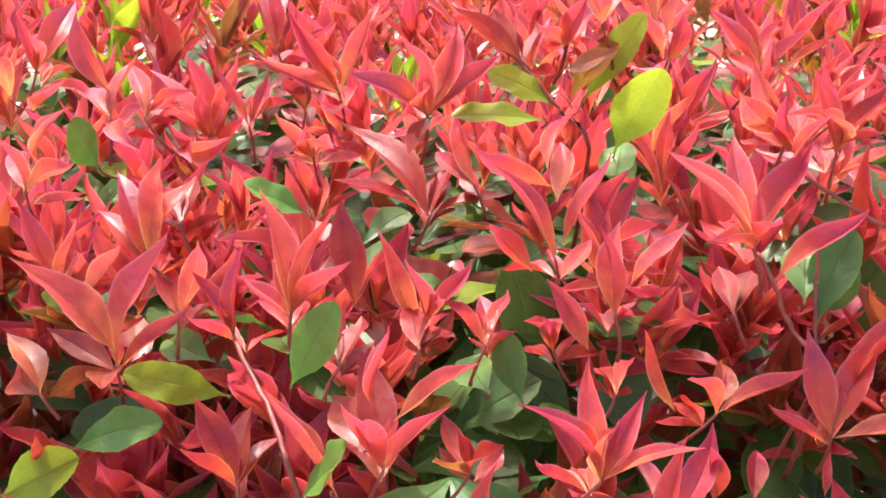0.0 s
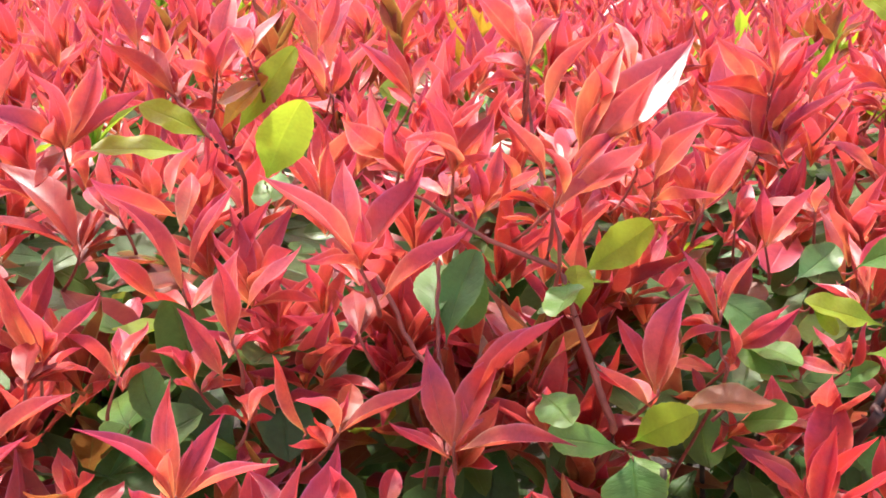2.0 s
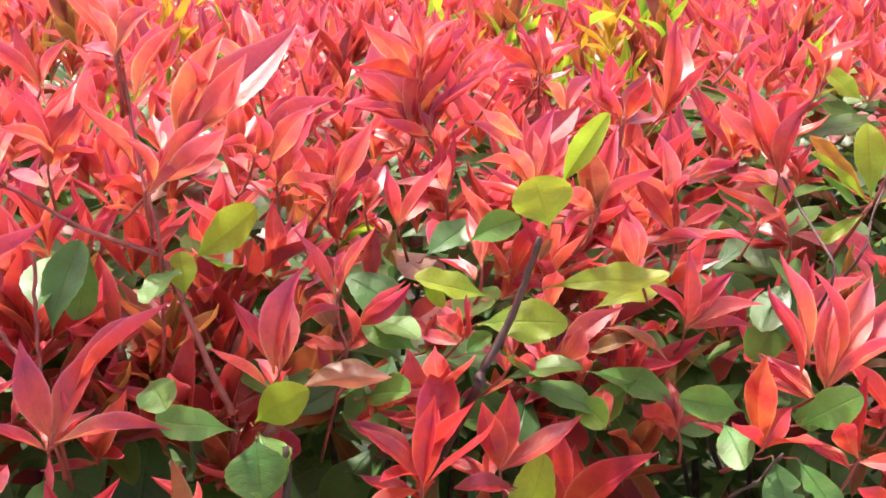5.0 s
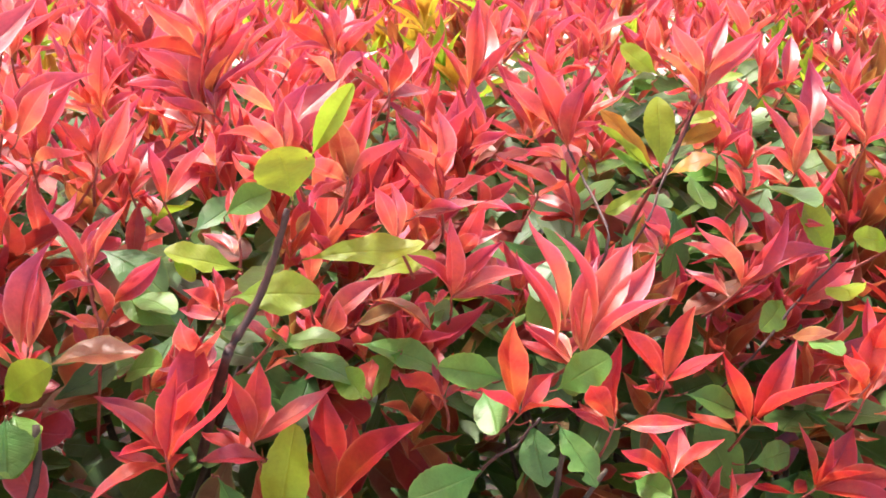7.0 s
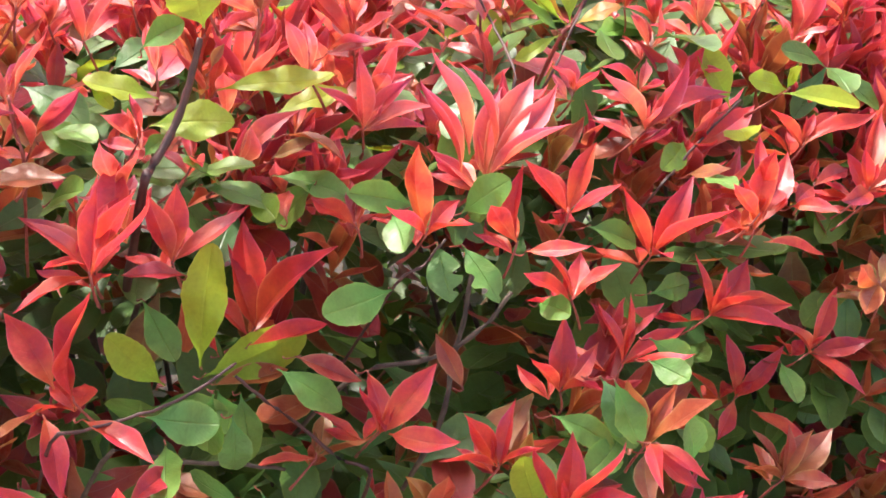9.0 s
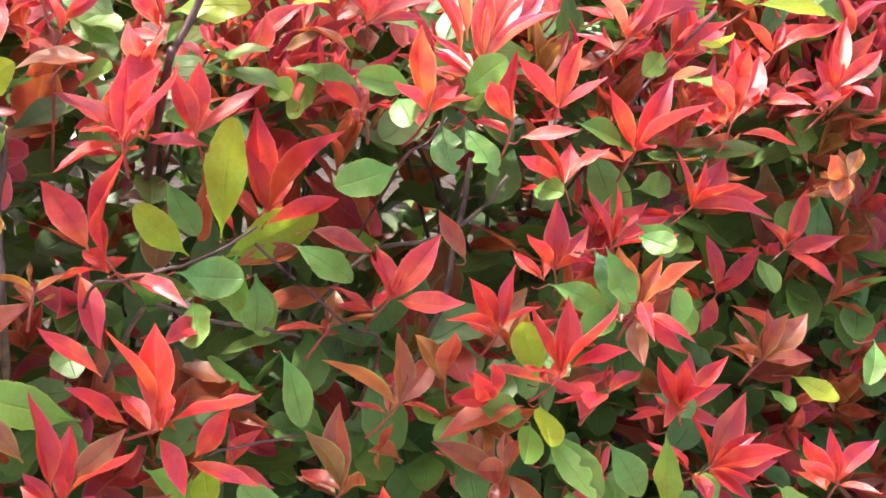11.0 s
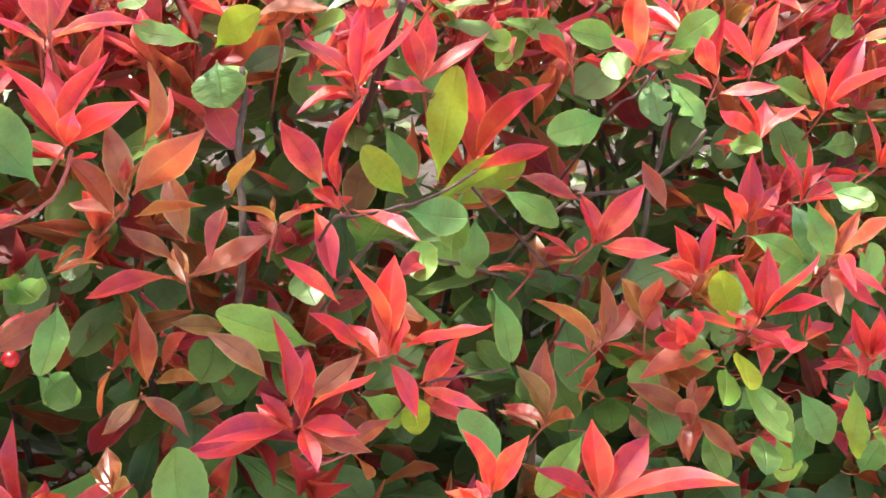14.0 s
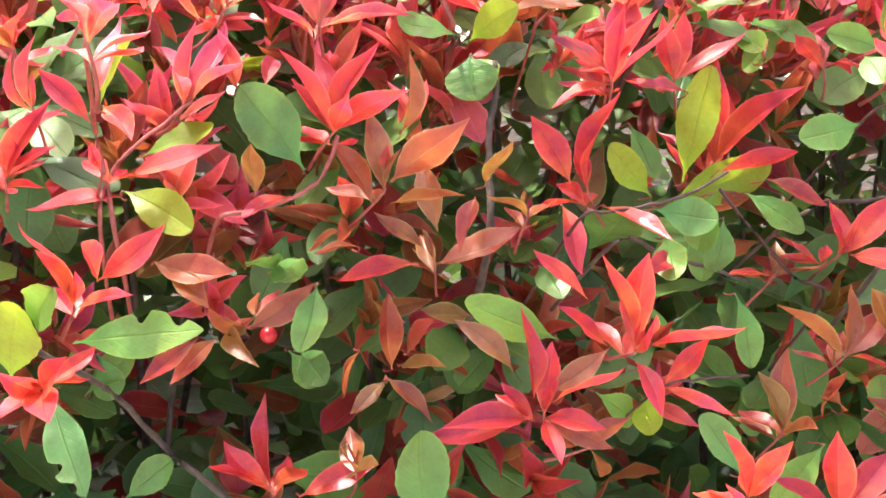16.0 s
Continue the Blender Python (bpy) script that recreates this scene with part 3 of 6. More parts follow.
shoot((0.346, 0.658, 0.978), (-3, 17, -21), ("r", -1, -5, 0, 7, -25, 12, 49, 1), ("r", 1, -4, -6, 3, 21, 7, 69, 1.15), ("r", -1, -8, -10, -4, -44, -9, 27, 1), ("o", 1, 11, -6, -8, 68, -21, -1, 1.55), ("r", 1, 0, 0, 0, 13, 34, 48))
shoot((0.509, 0.644, 1.091), None, ("r", -1, 0, 0, 0, -44, -15, 21), ("r", 1, 0, 0, 0, 3, 26, 43), ("r", 1, 0, 0, 0, 35, 29, 28), ("r", 1, 0, 0, 0, -27, -19, 36), ("r", 1, 0, 0, 0, 28, 30, 49))
shoot((0.547, 0.632, 1.076), None, ("r", -1, 0, 0, 0, -35, -29, 24), ("r", 1, 0, 0, 0, 20, 38, 31), ("r", -1, 0, 0, 0, 33, -25, 34), ("r", 1, 0, 0, 0, 7, 37, 35), ("r", 1, 0, 0, 0, -36, -38, -5))
shoot((0.525, 0.641, 1.091), None, ("y", -1, 0, 0, 0, 24, -19, 49, 0.6))
shoot((0.503, 0.602, 1.074), None, ("y", -1, 0, 0, 0, -7, 9, 31, 2.0))
shoot((0.517, 0.639, 1.026), None, ("y", 1, 0, 0, 0, 77, -21, 9))
shoot((0.478, 0.637, 1.024), None, ("y", 1, 0, 0, 0, -47, 10, 14))
shoot((0.474, 0.670, 1.051), None, ("g", -1, 0, 0, 0, 24, -34, 23))
shoot((0.483, 0.667, 1.034), None, ("r", 1, 0, 0, 0, 4, 40, 31), ("r", 1, 0, 0, 0, 26, 29, 34))
shoot((0.470, 0.639, 1.006), None, ("y", 1, 0, 0, 0, 52, -26, 3, 1.15))
shoot((0.532, 0.651, 0.970), None, ("r", 1, 0, 0, 0, 46, -3, 35), ("r", 1, 0, 0, 0, 1, -34, 36))
shoot((0.564, 0.670, 0.998), None, ("y", 1, 0, 0, 0, 60, 8, 12))
shoot((0.575, 0.682, 0.980), None, ("o", 1, 0, 0, 0, 32, -46, -14))
shoot((0.625, 0.650, 0.985), None, ("r", 1, 0, 0, 0, -3, -6, 60), ("r", 1, 0, 0, 0, -36, -10, 38), ("r", 1, 0, 0, 0, 54, -12, 16), ("r", 1, 0, 0, 0, 49, 20, 32), ("r", 1, 0, 0, 0, 47, -16, 2), ("r", -1, -20, 15, 58, 1, -23, 70))
shoot((0.654, 0.693, 1.031), None, ("r", 1, 0, 0, 0, 24, -36, 8))
shoot((0.609, 0.679, 1.038), None, ("w", 1, 0, 0, 0, 50, -11, 10))
shoot((0.422, 0.598, 0.929), None, ("r", 1, 0, 0, 0, 22, 34, 63), ("r", -1, 0, 0, 0, 25, -25, 52), ("w", 1, 0, 0, 0, -42, 23, 30), ("r", 1, 0, 0, 0, -35, -32, 12), ("r", 1, 0, 0, 0, 31, 19, 42))
shoot((0.330, 0.653, 0.941), None, ("g", -1, 0, 0, 0, -3, -25, -31, 1.75))
shoot((0.315, 0.621, 0.959), None, ("g", 1, 0, 0, 0, -48, -4, 16))
shoot((0.266, 0.630, 0.993), None, ("g", 1, 0, 0, 0, 5, -51, 1))
shoot((0.329, 0.653, 0.950), None, ("y", -1, 0, 0, 0, 29, -32, 31))
shoot((0.298, 0.672, 1.053), None, ("y", -1, 0, 0, 0, 36, -23, 36))
shoot((0.285, 0.646, 1.055), None, ("g", 1, 0, 0, 0, -19, -43, -7))
shoot((0.239, 0.681, 1.067), None, ("g", 1, 0, 0, 0, -13, -6, -47))
shoot((0.461, 0.727, 1.028), None, ("g", 1, 0, 0, 0, 41, 25, 18))
shoot((0.412, 0.697, 0.995), None, ("g", 1, 0, 0, 0, 25, -42, -1))
shoot((0.493, 0.653, 0.960), None, ("g", 1, 0, 0, 0, 43, -34, 16))
shoot((0.405, 0.671, 0.952), None, ("g", 1, 0, 0, 0, 18, -44, 18))
shoot((0.222, 0.688, 1.128), None, ("r", 1, 0, 0, 0, -14, -16, 38), ("r", 1, 0, 0, 0, 13, -30, 36), ("r", 1, -3, 1, -17, 13, -46, 4), ("r", 1, 0, 0, 0, -35, -20, 8))
shoot((0.193, 0.652, 1.112), None, ("r", 1, 0, 0, 0, 8, -36, 35))
shoot((0.447, 0.745, 1.047), None, ("r", -1, 0, 0, 0, -10, -13, 47), ("r", 1, 0, 0, 0, 33, 0, 47), ("r", 1, 0, 0, 0, 32, 37, 20))
shoot((0.407, 0.772, 1.072), None, ("r", 1, 0, 0, 0, 29, 34, 26))
shoot((0.507, 0.887, 1.150), None, ("r", 1, 0, 0, 0, -38, -2, 27), ("r", 1, 0, 0, 0, -3, 7, 48), ("r", 1, 0, 0, 0, 37, 12, 30))
shoot((0.643, 0.976, 1.134), None, ("r", 1, 0, 0, 0, -11, 43, 27), ("r", 1, 0, 0, 0, 21, 40, 32), ("r", 1, 0, 0, 0, 17, -35, 23))
shoot((0.690, 0.578, 0.959), (-7, 19, -22), ("r", -1, -9, 8, 18, -39, 6, 97), ("r", 1, -17, 4, 5, -51, -4, 78), ("r", 1, 7, -1, 19, -27, -8, 89), ("r", 1, 0, 0, 0, 59, 41, 63), ("r", 1, 0, 0, 0, 57, -19, 40), ("r", 1, -4, 3, -7, -43, 2, 28), ("r", 1, 0, 0, 0, 30, 36, 58), ("r", 1, 0, 0, 0, 69, 24, 61))
shoot((0.641, 0.570, 0.927), (-6, 18, -24), ("r", -1, 0, 0, 0, -10, -12, 69), ("r", -1, 0, 0, 0, -37, -21, 32), ("r", -1, 0, 0, 0, 18, -40, 18), ("r", 1, 0, 0, 0, 39, 28, 14))
shoot((0.646, 0.603, 0.940), None, ("g", -1, 0, 0, 0, -48, 2, 14))
shoot((0.669, 0.573, 0.939), None, ("g", -1, 0, 0, 0, 23, -30, 30))
shoot((0.651, 0.574, 0.920), None, ("c", 1, 0, 0, 0, -2, -30, -34, 1.2))
shoot((0.672, 0.578, 0.914), None, ("c", 1, 0, 0, 0, 11, -39, -32))
shoot((0.626, 0.596, 0.937), None, ("g", 1, 0, 0, 0, -8, -43, -13))
shoot((0.707, 0.560, 0.916), None, ("r", 1, 0, 0, 0, 10, 13, 54), ("r", -1, 0, 0, 0, -32, -22, 38), ("r", 1, 0, 0, 0, 10, 43, 14))
shoot((0.734, 0.598, 0.894), None, ("r", 1, 0, 0, 0, 38, -32, 9))
shoot((0.799, 0.649, 0.905), None, ("r", 1, 0, 0, 0, -18, 35, 29))
shoot((0.795, 0.811, 1.052), (28, -2, -51), ("r", -1, 0, 0, 0, -43, -11, 84), ("r", 1, 0, 0, 0, 14, -17, 66), ("r", -1, -4, 14, 15, -51, 19, 60), ("r", 1, 0, 0, 0, 12, 38, 65), ("w", 1, 0, 0, 0, -18, -46, -12))
shoot((0.908, 0.788, 1.092), (-28, 11, -76), ("r", 1, 0, 0, 0, -55, -4, 52), ("r", 1, 0, 0, 0, 57, -3, 56), ("r", 1, 0, 0, 0, 40, 31, 51), ("r", 1, 0, 0, 0, 9, 38, 61), ("r", 1, 0, 0, 0, 3, 47, 16))
shoot((0.881, 0.802, 1.026), None, ("y", -1, 0, 0, 0, 9, 27, 64, 1.15))
shoot((0.876, 0.797, 1.027), None, ("a", -1, 0, 0, 0, -41, 34, 54, 0.62))
shoot((0.872, 0.792, 1.027), None, ("y", -1, 0, 0, 0, -48, 22, 44, 0.5))
shoot((0.862, 0.786, 1.022), None, ("g", 1, 0, 0, 0, -34, 13, 31, 0.9))
shoot((0.879, 0.789, 1.028), None, ("a", 1, 0, 0, 0, 33, -22, 17, 1.15))
shoot((0.900, 0.813, 1.045), None, ("a", 1, 0, 0, 0, 40, -11, 19, 0.8))
shoot((0.918, 0.830, 1.060), None, ("y", 1, 0, 0, 0, 31, -9, 13, 0.9))
shoot((0.861, 0.780, 1.022), None, ("y", 1, 0, 0, 0, -50, -8, -18, 0.45))
shoot((0.920, 0.876, 1.102), None, ("y", -1, 0, 0, 0, -30, 21, 27, 1.1))
shoot((0.976, 0.872, 1.090), None, ("y", 1, 0, 0, 0, 27, -8, 11, 0.8))
shoot((0.630, 0.681, 1.044), None, ("w", -1, 0, 0, 0, -33, 3, 44), ("w", 1, 0, 0, 0, -12, -22, 41), ("w", 1, 0, 0, 0, 20, -36, 26), ("w", 1, 0, 0, 0, 6, 49, 13))
shoot((0.908, 0.711, 0.945), None, ("r", -1, 0, 0, 0, -52, -5, 61), ("r", 1, 0, 0, 0, 39, -2, 65), ("r", 1, 0, 0, 0, 72, -23, 32), ("r", 1, 0, 0, 0, -5, -33, 33))
shoot((0.499, 0.888, 1.086), None, ("r", 1, 0, 0, 0, -42, 37, 58), ("r", 1, 0, 0, 0, -10, 66, 86), ("r", 1, 0, 0, 0, 19, 14, 94), ("r", 1, 0, 0, 0, 59, 32, 78), ("r", 1, 0, 0, 0, -59, -7, 30), ("r", 1, 0, 0, 0, 63, -21, 61))
shoot((0.407, 0.778, 1.076), None, ("r", 1, 0, 0, 0, -3, 53, 17))
shoot((0.369, 0.744, 1.085), None, ("r", 1, 0, 0, 0, -31, -16, 23), ("r", 1, 0, 0, 0, 22, 5, 48))
shoot((0.620, 0.904, 1.128), None, ("r", 1, 0, 0, 0, 0, 14, 47), ("r", 1, 0, 0, 0, 20, -31, 30))
shoot((1.025, 0.806, 1.014), None, ("r", 1, 0, 0, 0, -22, 28, 70), ("r", 1, 0, 0, 0, 21, 9, 50), ("r", -1, 0, 0, 0, -43, -13, 31))
shoot((0.965, 0.828, 1.040), None, ("r", 1, 0, 0, 0, -27, -9, 41))
shoot((0.769, 0.749, 1.016), None, ("w", 1, 0, 0, 0, -58, 27, 45), ("w", 1, 0, 0, 0, 2, 46, 19))
shoot((0.960, 0.710, 0.925), None, ("r", 1, 0, 0, 0, -47, -26, -11), ("r", 1, 0, 0, 0, 71, 11, 30), ("r", 1, 0, 0, 0, -6, -41, 18))
shoot((0.770, 0.974, 1.083), None, ("r", 1, 0, 0, 0, 18, 16, 89), ("r", 1, 0, 0, 0, 10, -29, 35))
shoot((0.602, 0.710, 1.120), None, ("w", 1, 0, 0, 0, 1, -31, 34), ("w", 1, 0, 0, 0, 5, 51, 10))
shoot((0.416, 0.576, 0.928), (12, 6, -31), ("r", 1, 0, 0, 0, 10, 8, 56), ("r", 1, 0, 0, 0, 35, -29, 57), ("w", 1, 0, 0, 0, -32, 25, 34), ("r", 1, 0, 0, 0, -49, -11, -13), ("r", 1, 0, 0, 0, -2, 53, 10), ("r", 1, 0, 0, 0, 18, 28, 38))
shoot((0.470, 0.592, 0.925), None, ("r", -1, 0, 0, 0, -13, -3, 49), ("r", 1, 0, 0, 0, 8, 7, 51), ("w", 1, 0, 0, 0, 51, -9, 36), ("r", 1, 0, 0, 0, 21, 43, 10))
shoot((0.477, 0.581, 0.918), None, ("w", 1, 0, 0, 0, -43, -7, 9))
shoot((0.541, 0.664, 0.839), (-43, 23, -51), ("r", -1, 0, 0, 0, -5, -3, 89), ("r", 1, 0, 0, 0, -12, 21, 62), ("r", 1, 0, 0, 0, 53, -45, 72), ("r", 1, 0, 0, 0, 24, 29, 50))
shoot((0.526, 0.627, 0.842), None, ("r", -1, 0, 0, 0, 47, -42, 25))
shoot((0.499, 0.661, 0.808), None, ("y", -1, 0, 0, 0, 66, -49, 44))
shoot((0.504, 0.654, 0.803), None, ("o", -1, 0, 0, 0, 46, -44, 23))
shoot((0.485, 0.599, 0.844), None, ("y", 1, 0, 0, 0, 11, -14, 93))
shoot((0.508, 0.643, 0.830), None, ("r", 1, 0, 0, 0, -24, -10, 40))
shoot((0.461, 0.601, 0.834), None, ("y", -1, 0, 0, 0, -36, -1, 44))
shoot((0.461, 0.676, 0.783), None, ("g", 1, 0, 0, 0, 52, -32, 1))
shoot((0.523, 0.646, 0.797), None, ("g", 1, 0, 0, 0, -1, -17, -48))
shoot((0.514, 0.685, 0.784), None, ("g", 1, 0, 0, 0, 16, 12, -48))
shoot((0.457, 0.646, 0.882), None, ("g", 1, 0, 0, 0, 15, -28, -39))
shoot((0.397, 0.564, 0.851), None, ("r", 1, 0, 0, 0, 15, -16, 78, 1.4), ("r", 1, -10, 12, 5, -33, 40, 51, 1.4))
shoot((0.378, 0.570, 0.843), None, ("r", 1, 0, 0, 0, 3, -44, -40))
shoot((0.398, 0.541, 0.849), None, ("r", 1, 0, 0, 0, 34, -52, -12))
shoot((0.620, 0.579, 0.888), (47, 12, 26), ("g", 1, 0, 0, 0, -55, -8, -8, 1.4))
shoot((0.600, 0.582, 0.828), None, ("r", 1, 0, 0, 0, 0, -36, -32))
shoot((0.751, 0.569, 0.787), None, ("r", 1, 0, 0, 0, 10, 15, 57), ("r", -1, 0, 0, 0, -33, -12, 40), ("r", 1, 0, 0, 0, 13, -42, 18), ("r", 1, 0, 0, 0, 39, 11, 31))
shoot((0.815, 0.585, 0.792), None, ("r", 1, 0, 0, 0, -21, 6, 55), ("r", 1, 0, 0, 0, 16, 17, 53), ("r", 1, 0, 0, 0, 39, -43, 20), ("r", 1, 0, 0, 0, 65, 7, 19))
shoot((0.754, 0.499, 0.828), None, ("g", 1, 0, 0, 0, 11, -22, -42))
shoot((0.835, 0.578, 0.814), None, ("g", 1, 0, 0, 0, 44, 2, -33))
shoot((0.791, 0.636, 0.905), None, ("r", -1, 0, 0, 0, -36, 7, 47), ("r", 1, 0, 0, 0, 30, 10, 54), ("r", 1, 0, 0, 0, 31, -29, 30), ("r", 1, 0, 0, 0, 3, 49, 10))
shoot((0.766, 0.582, 0.854), None, ("r", 1, 0, 0, 0, -17, 15, 44), ("r", 1, 0, 0, 0, 26, 34, 26), ("r", -1, 0, 0, 0, -42, -1, 30), ("r", 1, 0, 0, 0, 38, -8, 29))
shoot((0.870, 0.635, 0.859), None, ("r", -1, 0, 0, 0, -28, 3, 63), ("r", 1, 0, 0, 0, 40, 3, 65), ("r", -1, 0, 0, 0, 43, -52, 50), ("r", 1, 0, 0, 0, -9, -44, 14), ("r", 1, 0, 0, 0, 2, 34, 37))
shoot((0.912, 0.606, 0.810), None, ("r", 1, 0, 0, 0, -5, 19, 50), ("r", 1, 0, 0, 0, 53, 23, 35), ("r", 1, 0, 0, 0, 49, -53, -3), ("r", 1, 0, 0, 0, 28, -33, 25), ("r", 1, 0, 0, 0, 64, -26, 9), ("r", 1, 0, 0, 0, 16, 1, 42))
shoot((0.979, 0.648, 0.702), None, ("r", 1, 0, 0, 0, -2, 17, 58), ("r", 1, 0, 0, 0, 43, -9, 49), ("r", 1, 9, -14, -7, 37, -78, -36), ("r", 1, 0, 0, 0, -35, -25, -23))
shoot((1.042, 0.629, 0.744), None, ("r", 1, 0, 0, 0, 28, 3, 59), ("r", 1, 0, 0, 0, -38, -9, 40), ("r", 1, 0, 0, 0, 51, -26, 16), ("r", 1, 0, 0, 0, 27, -49, -26))
shoot((0.797, 0.506, 0.765), None, ("r", 1, 0, 0, 0, 22, -40, -16))
shoot((0.762, 0.462, 0.794), None, ("r", 1, 0, 0, 0, -14, -40, -15))
shoot((0.934, 0.583, 0.900), None, ("r", -1, 0, 0, 0, -37, -14, 36), ("r", 1, 6, -3, -21, 51, -24, -31), ("r", 1, 0, 0, 0, 44, 29, 18))
shoot((1.034, 0.681, 0.976), (-77, 32, -66), ("y", -1, 0, 0, 0, -52, -11, 16), ("y", 1, -9, -4, -1, 44, -43, -10))
shoot((0.993, 0.707, 0.958), None, ("y", -1, 0, 0, 0, -19, 25, 54, 1.1))
shoot((0.951, 0.714, 0.931), None, ("g", 1, 0, 0, 0, -43, -31, -14))
shoot((0.663, 0.554, 0.813), None, ("o", 1, 0, 0, 0, -14, 18, 39))
shoot((1.044, 0.666, 0.928), None, ("r", -1, 0, 0, 0, -35, 8, 37), ("r", 1, 0, 0, 0, 50, 17, 23), ("r", 1, 0, 0, 0, 63, -18, 29))
shoot((1.069, 0.610, 0.888), None, ("r", 1, 0, 0, 0, -11, 16, 43), ("r", 1, 0, 0, 0, -13, -38, 22))
shoot((0.947, 0.720, 0.956), None, ("r", 1, 0, 0, 0, 11, 39, 43), ("r", 1, 0, 0, 0, 10, -14, 42), ("r", 1, 0, 0, 0, 40, -18, 15))
shoot((0.395, 0.658, 0.972), None, ("o", 1, 0, 0, 0, -22, 53, -15), ("o", 1, 0, 0, 0, 31, 32, -4))
shoot((0.443, 0.675, 0.978), None, ("g", 1, 0, 0, 0, -35, 19, 21))
shoot((0.397, 0.674, 0.989), None, ("r", 1, 0, 0, 0, -11, -22, 38), ("r", 1, 3, 3, 11, 32, -26, 45))
shoot((0.500, 0.646, 0.959), None, ("g", 1, 0, 0, 0, 45, -32, -13))
shoot((0.561, 0.669, 0.954), None, ("g", 1, 0, 0, 0, 51, -27, -16))
shoot((0.587, 0.644, 0.954), None, ("g", 1, 0, 0, 0, -24, 25, -39))
shoot((1.005, 0.623, 0.745), None, ("g", 1, 0, 0, 0, -8, -38, -23))
shoot((0.815, 0.646, 0.889), None, ("g", 1, 0, 0, 0, 49, 3, -22))
shoot((0.406, 0.483, 0.759), (-22, 25, -16), ("r", -1, 0, 0, 13, -28, -3, 76), ("r", -1, 0, 0, 0, 1, -13, 78), ("r", 1, 8, 9, 52, 44, 44, 53), ("r", -1, 6, -1, 4, 56, -51, 35), ("r", 1, -18, 7, 4, -55, 9, 37), ("r", 1, -30, 17, 36, -64, 37, 69), ("r", 1, -1, -3, -5, 4, -44, -28), ("r", 1, 20, -7, -22, 41, -29, 19), ("r", 1, 14, -19, -18, 49, -61, -23), ("r", 1, 0, 0, 0, 1, -31, 41))
shoot((0.341, 0.482, 0.717), None, ("r", 1, -5, 9, 12, -10, 27, 74), ("r", 1, 0, 0, 0, 14, 30, 44), ("r", -1, 5, -5, 14, 45, -31, 47), ("r", 1, -6, 7, -2, -80, 24, -16), ("r", 1, -7, 9, -5, -72, -1, 1), ("r", 1, 0, 0, 0, -1, -45, -12), ("r", 1, 0, 0, 0, 31, -40, 8), ("o", 1, 0, 0, 0, 44, -21, -18), ("o", 1, 6, 6, 17, 44, -1, 48), ("o", 1, -19, 12, 32, -55, 37, 64))
shoot((0.420, 0.334, 0.728), None, ("r", 1, 0, 0, 0, -20, -2, 49), ("r", 1, 0, 0, 0, 16, -18, 46))
shoot((0.560, 0.456, 0.626), None, ("r", -1, 0, 0, 0, -13, -7, 74), ("r", 1, 0, 0, 0, -46, 19, 27), ("r", 1, 0, 0, 0, 46, 20, 9), ("r", 1, 0, 0, 0, 68, -77, 40), ("r", 1, 0, 0, 0, 55, 26, 32))
shoot((0.565, 0.492, 0.665), None, ("g", 1, 0, 0, 0, -43, -8, -43))
shoot((0.478, 0.449, 0.671), None, ("g", 1, 0, 0, 0, -23, 27, 39))
shoot((0.704, 0.479, 0.739), (-8, 15, -30), ("r", 1, 0, 0, 0, -22, 1, 62), ("r", 1, 0, 0, 0, 17, 18, 56), ("r", -1, 0, 0, 0, 37, -20, 62), ("r", 1, 4, -3, 6, 39, -33, 26), ("r", -1, 0, 0, 0, -44, -23, 26))
shoot((0.587, 0.513, 0.725), None, ("o", -1, 0, 0, 0, -55, 10, 43), ("o", 1, 0, 0, 0, 6, 13, 53), ("o", 1, 0, 0, 0, 41, 17, 32), ("o", 1, 0, 0, 0, 17, -42, 6), ("o", 1, 0, 0, 0, 40, 33, 6))
shoot((0.537, 0.505, 0.670), None, ("o", 1, 0, 0, 0, -26, -1, 55), ("o", 1, 0, 0, 0, 9, 20, 62), ("o", 1, 0, 0, 0, 3, -42, 25), ("o", 1, 0, 0, 0, -16, 45, 0), ("o", 1, 27, -7, 14, 31, -26, 61))
shoot((0.596, 0.554, 0.790), None, ("r", 1, 0, 0, 0, -15, -10, 46), ("r", 1, 0, 0, 0, 45, -3, 49), ("r", 1, 7, -6, 3, 43, -49, 10))
shoot((0.559, 0.579, 0.768), None, ("o", 1, 0, 0, 0, 22, 43, 14), ("o", 1, 0, 0, 0, -48, -13, 10), ("o", 1, 0, 0, 0, 51, 11, 6))
shoot((0.670, 0.509, 0.771), None, ("r", -1, 0, 0, 0, -26, 2, 46), ("r", 1, 0, 0, 0, 15, 5, 49), ("r", -1, 0, 0, 0, -50, -8, 20), ("r", 1, 0, 0, 0, 20, -30, 27))
shoot((0.684, 0.499, 0.710), None, ("o", 1, 0, 0, 0, -74, -5, -10))
shoot((0.688, 0.482, 0.718), None, ("y", 1, 0, 0, 0, -14, -42, -13))
shoot((0.689, 0.474, 0.697), None, ("c", 1, 0, 0, 0, 11, -56, -31))
shoot((0.804, 0.480, 0.670), None, ("y", 1, 0, 0, 0, -25, -43, -43, 1.2))
shoot((0.698, 0.504, 0.729), None, ("g", 1, 0, 0, 0, 23, 35, 28))
shoot((0.683, 0.486, 0.702), None, ("g", 1, 0, 0, 0, -26, -39, -10))
shoot((0.673, 0.506, 0.648), None, ("o", 1, 0, 0, 0, 5, 23, -48))
shoot((0.642, 0.538, 0.662), None, ("g", 1, 0, 0, 0, 15, -23, -37))
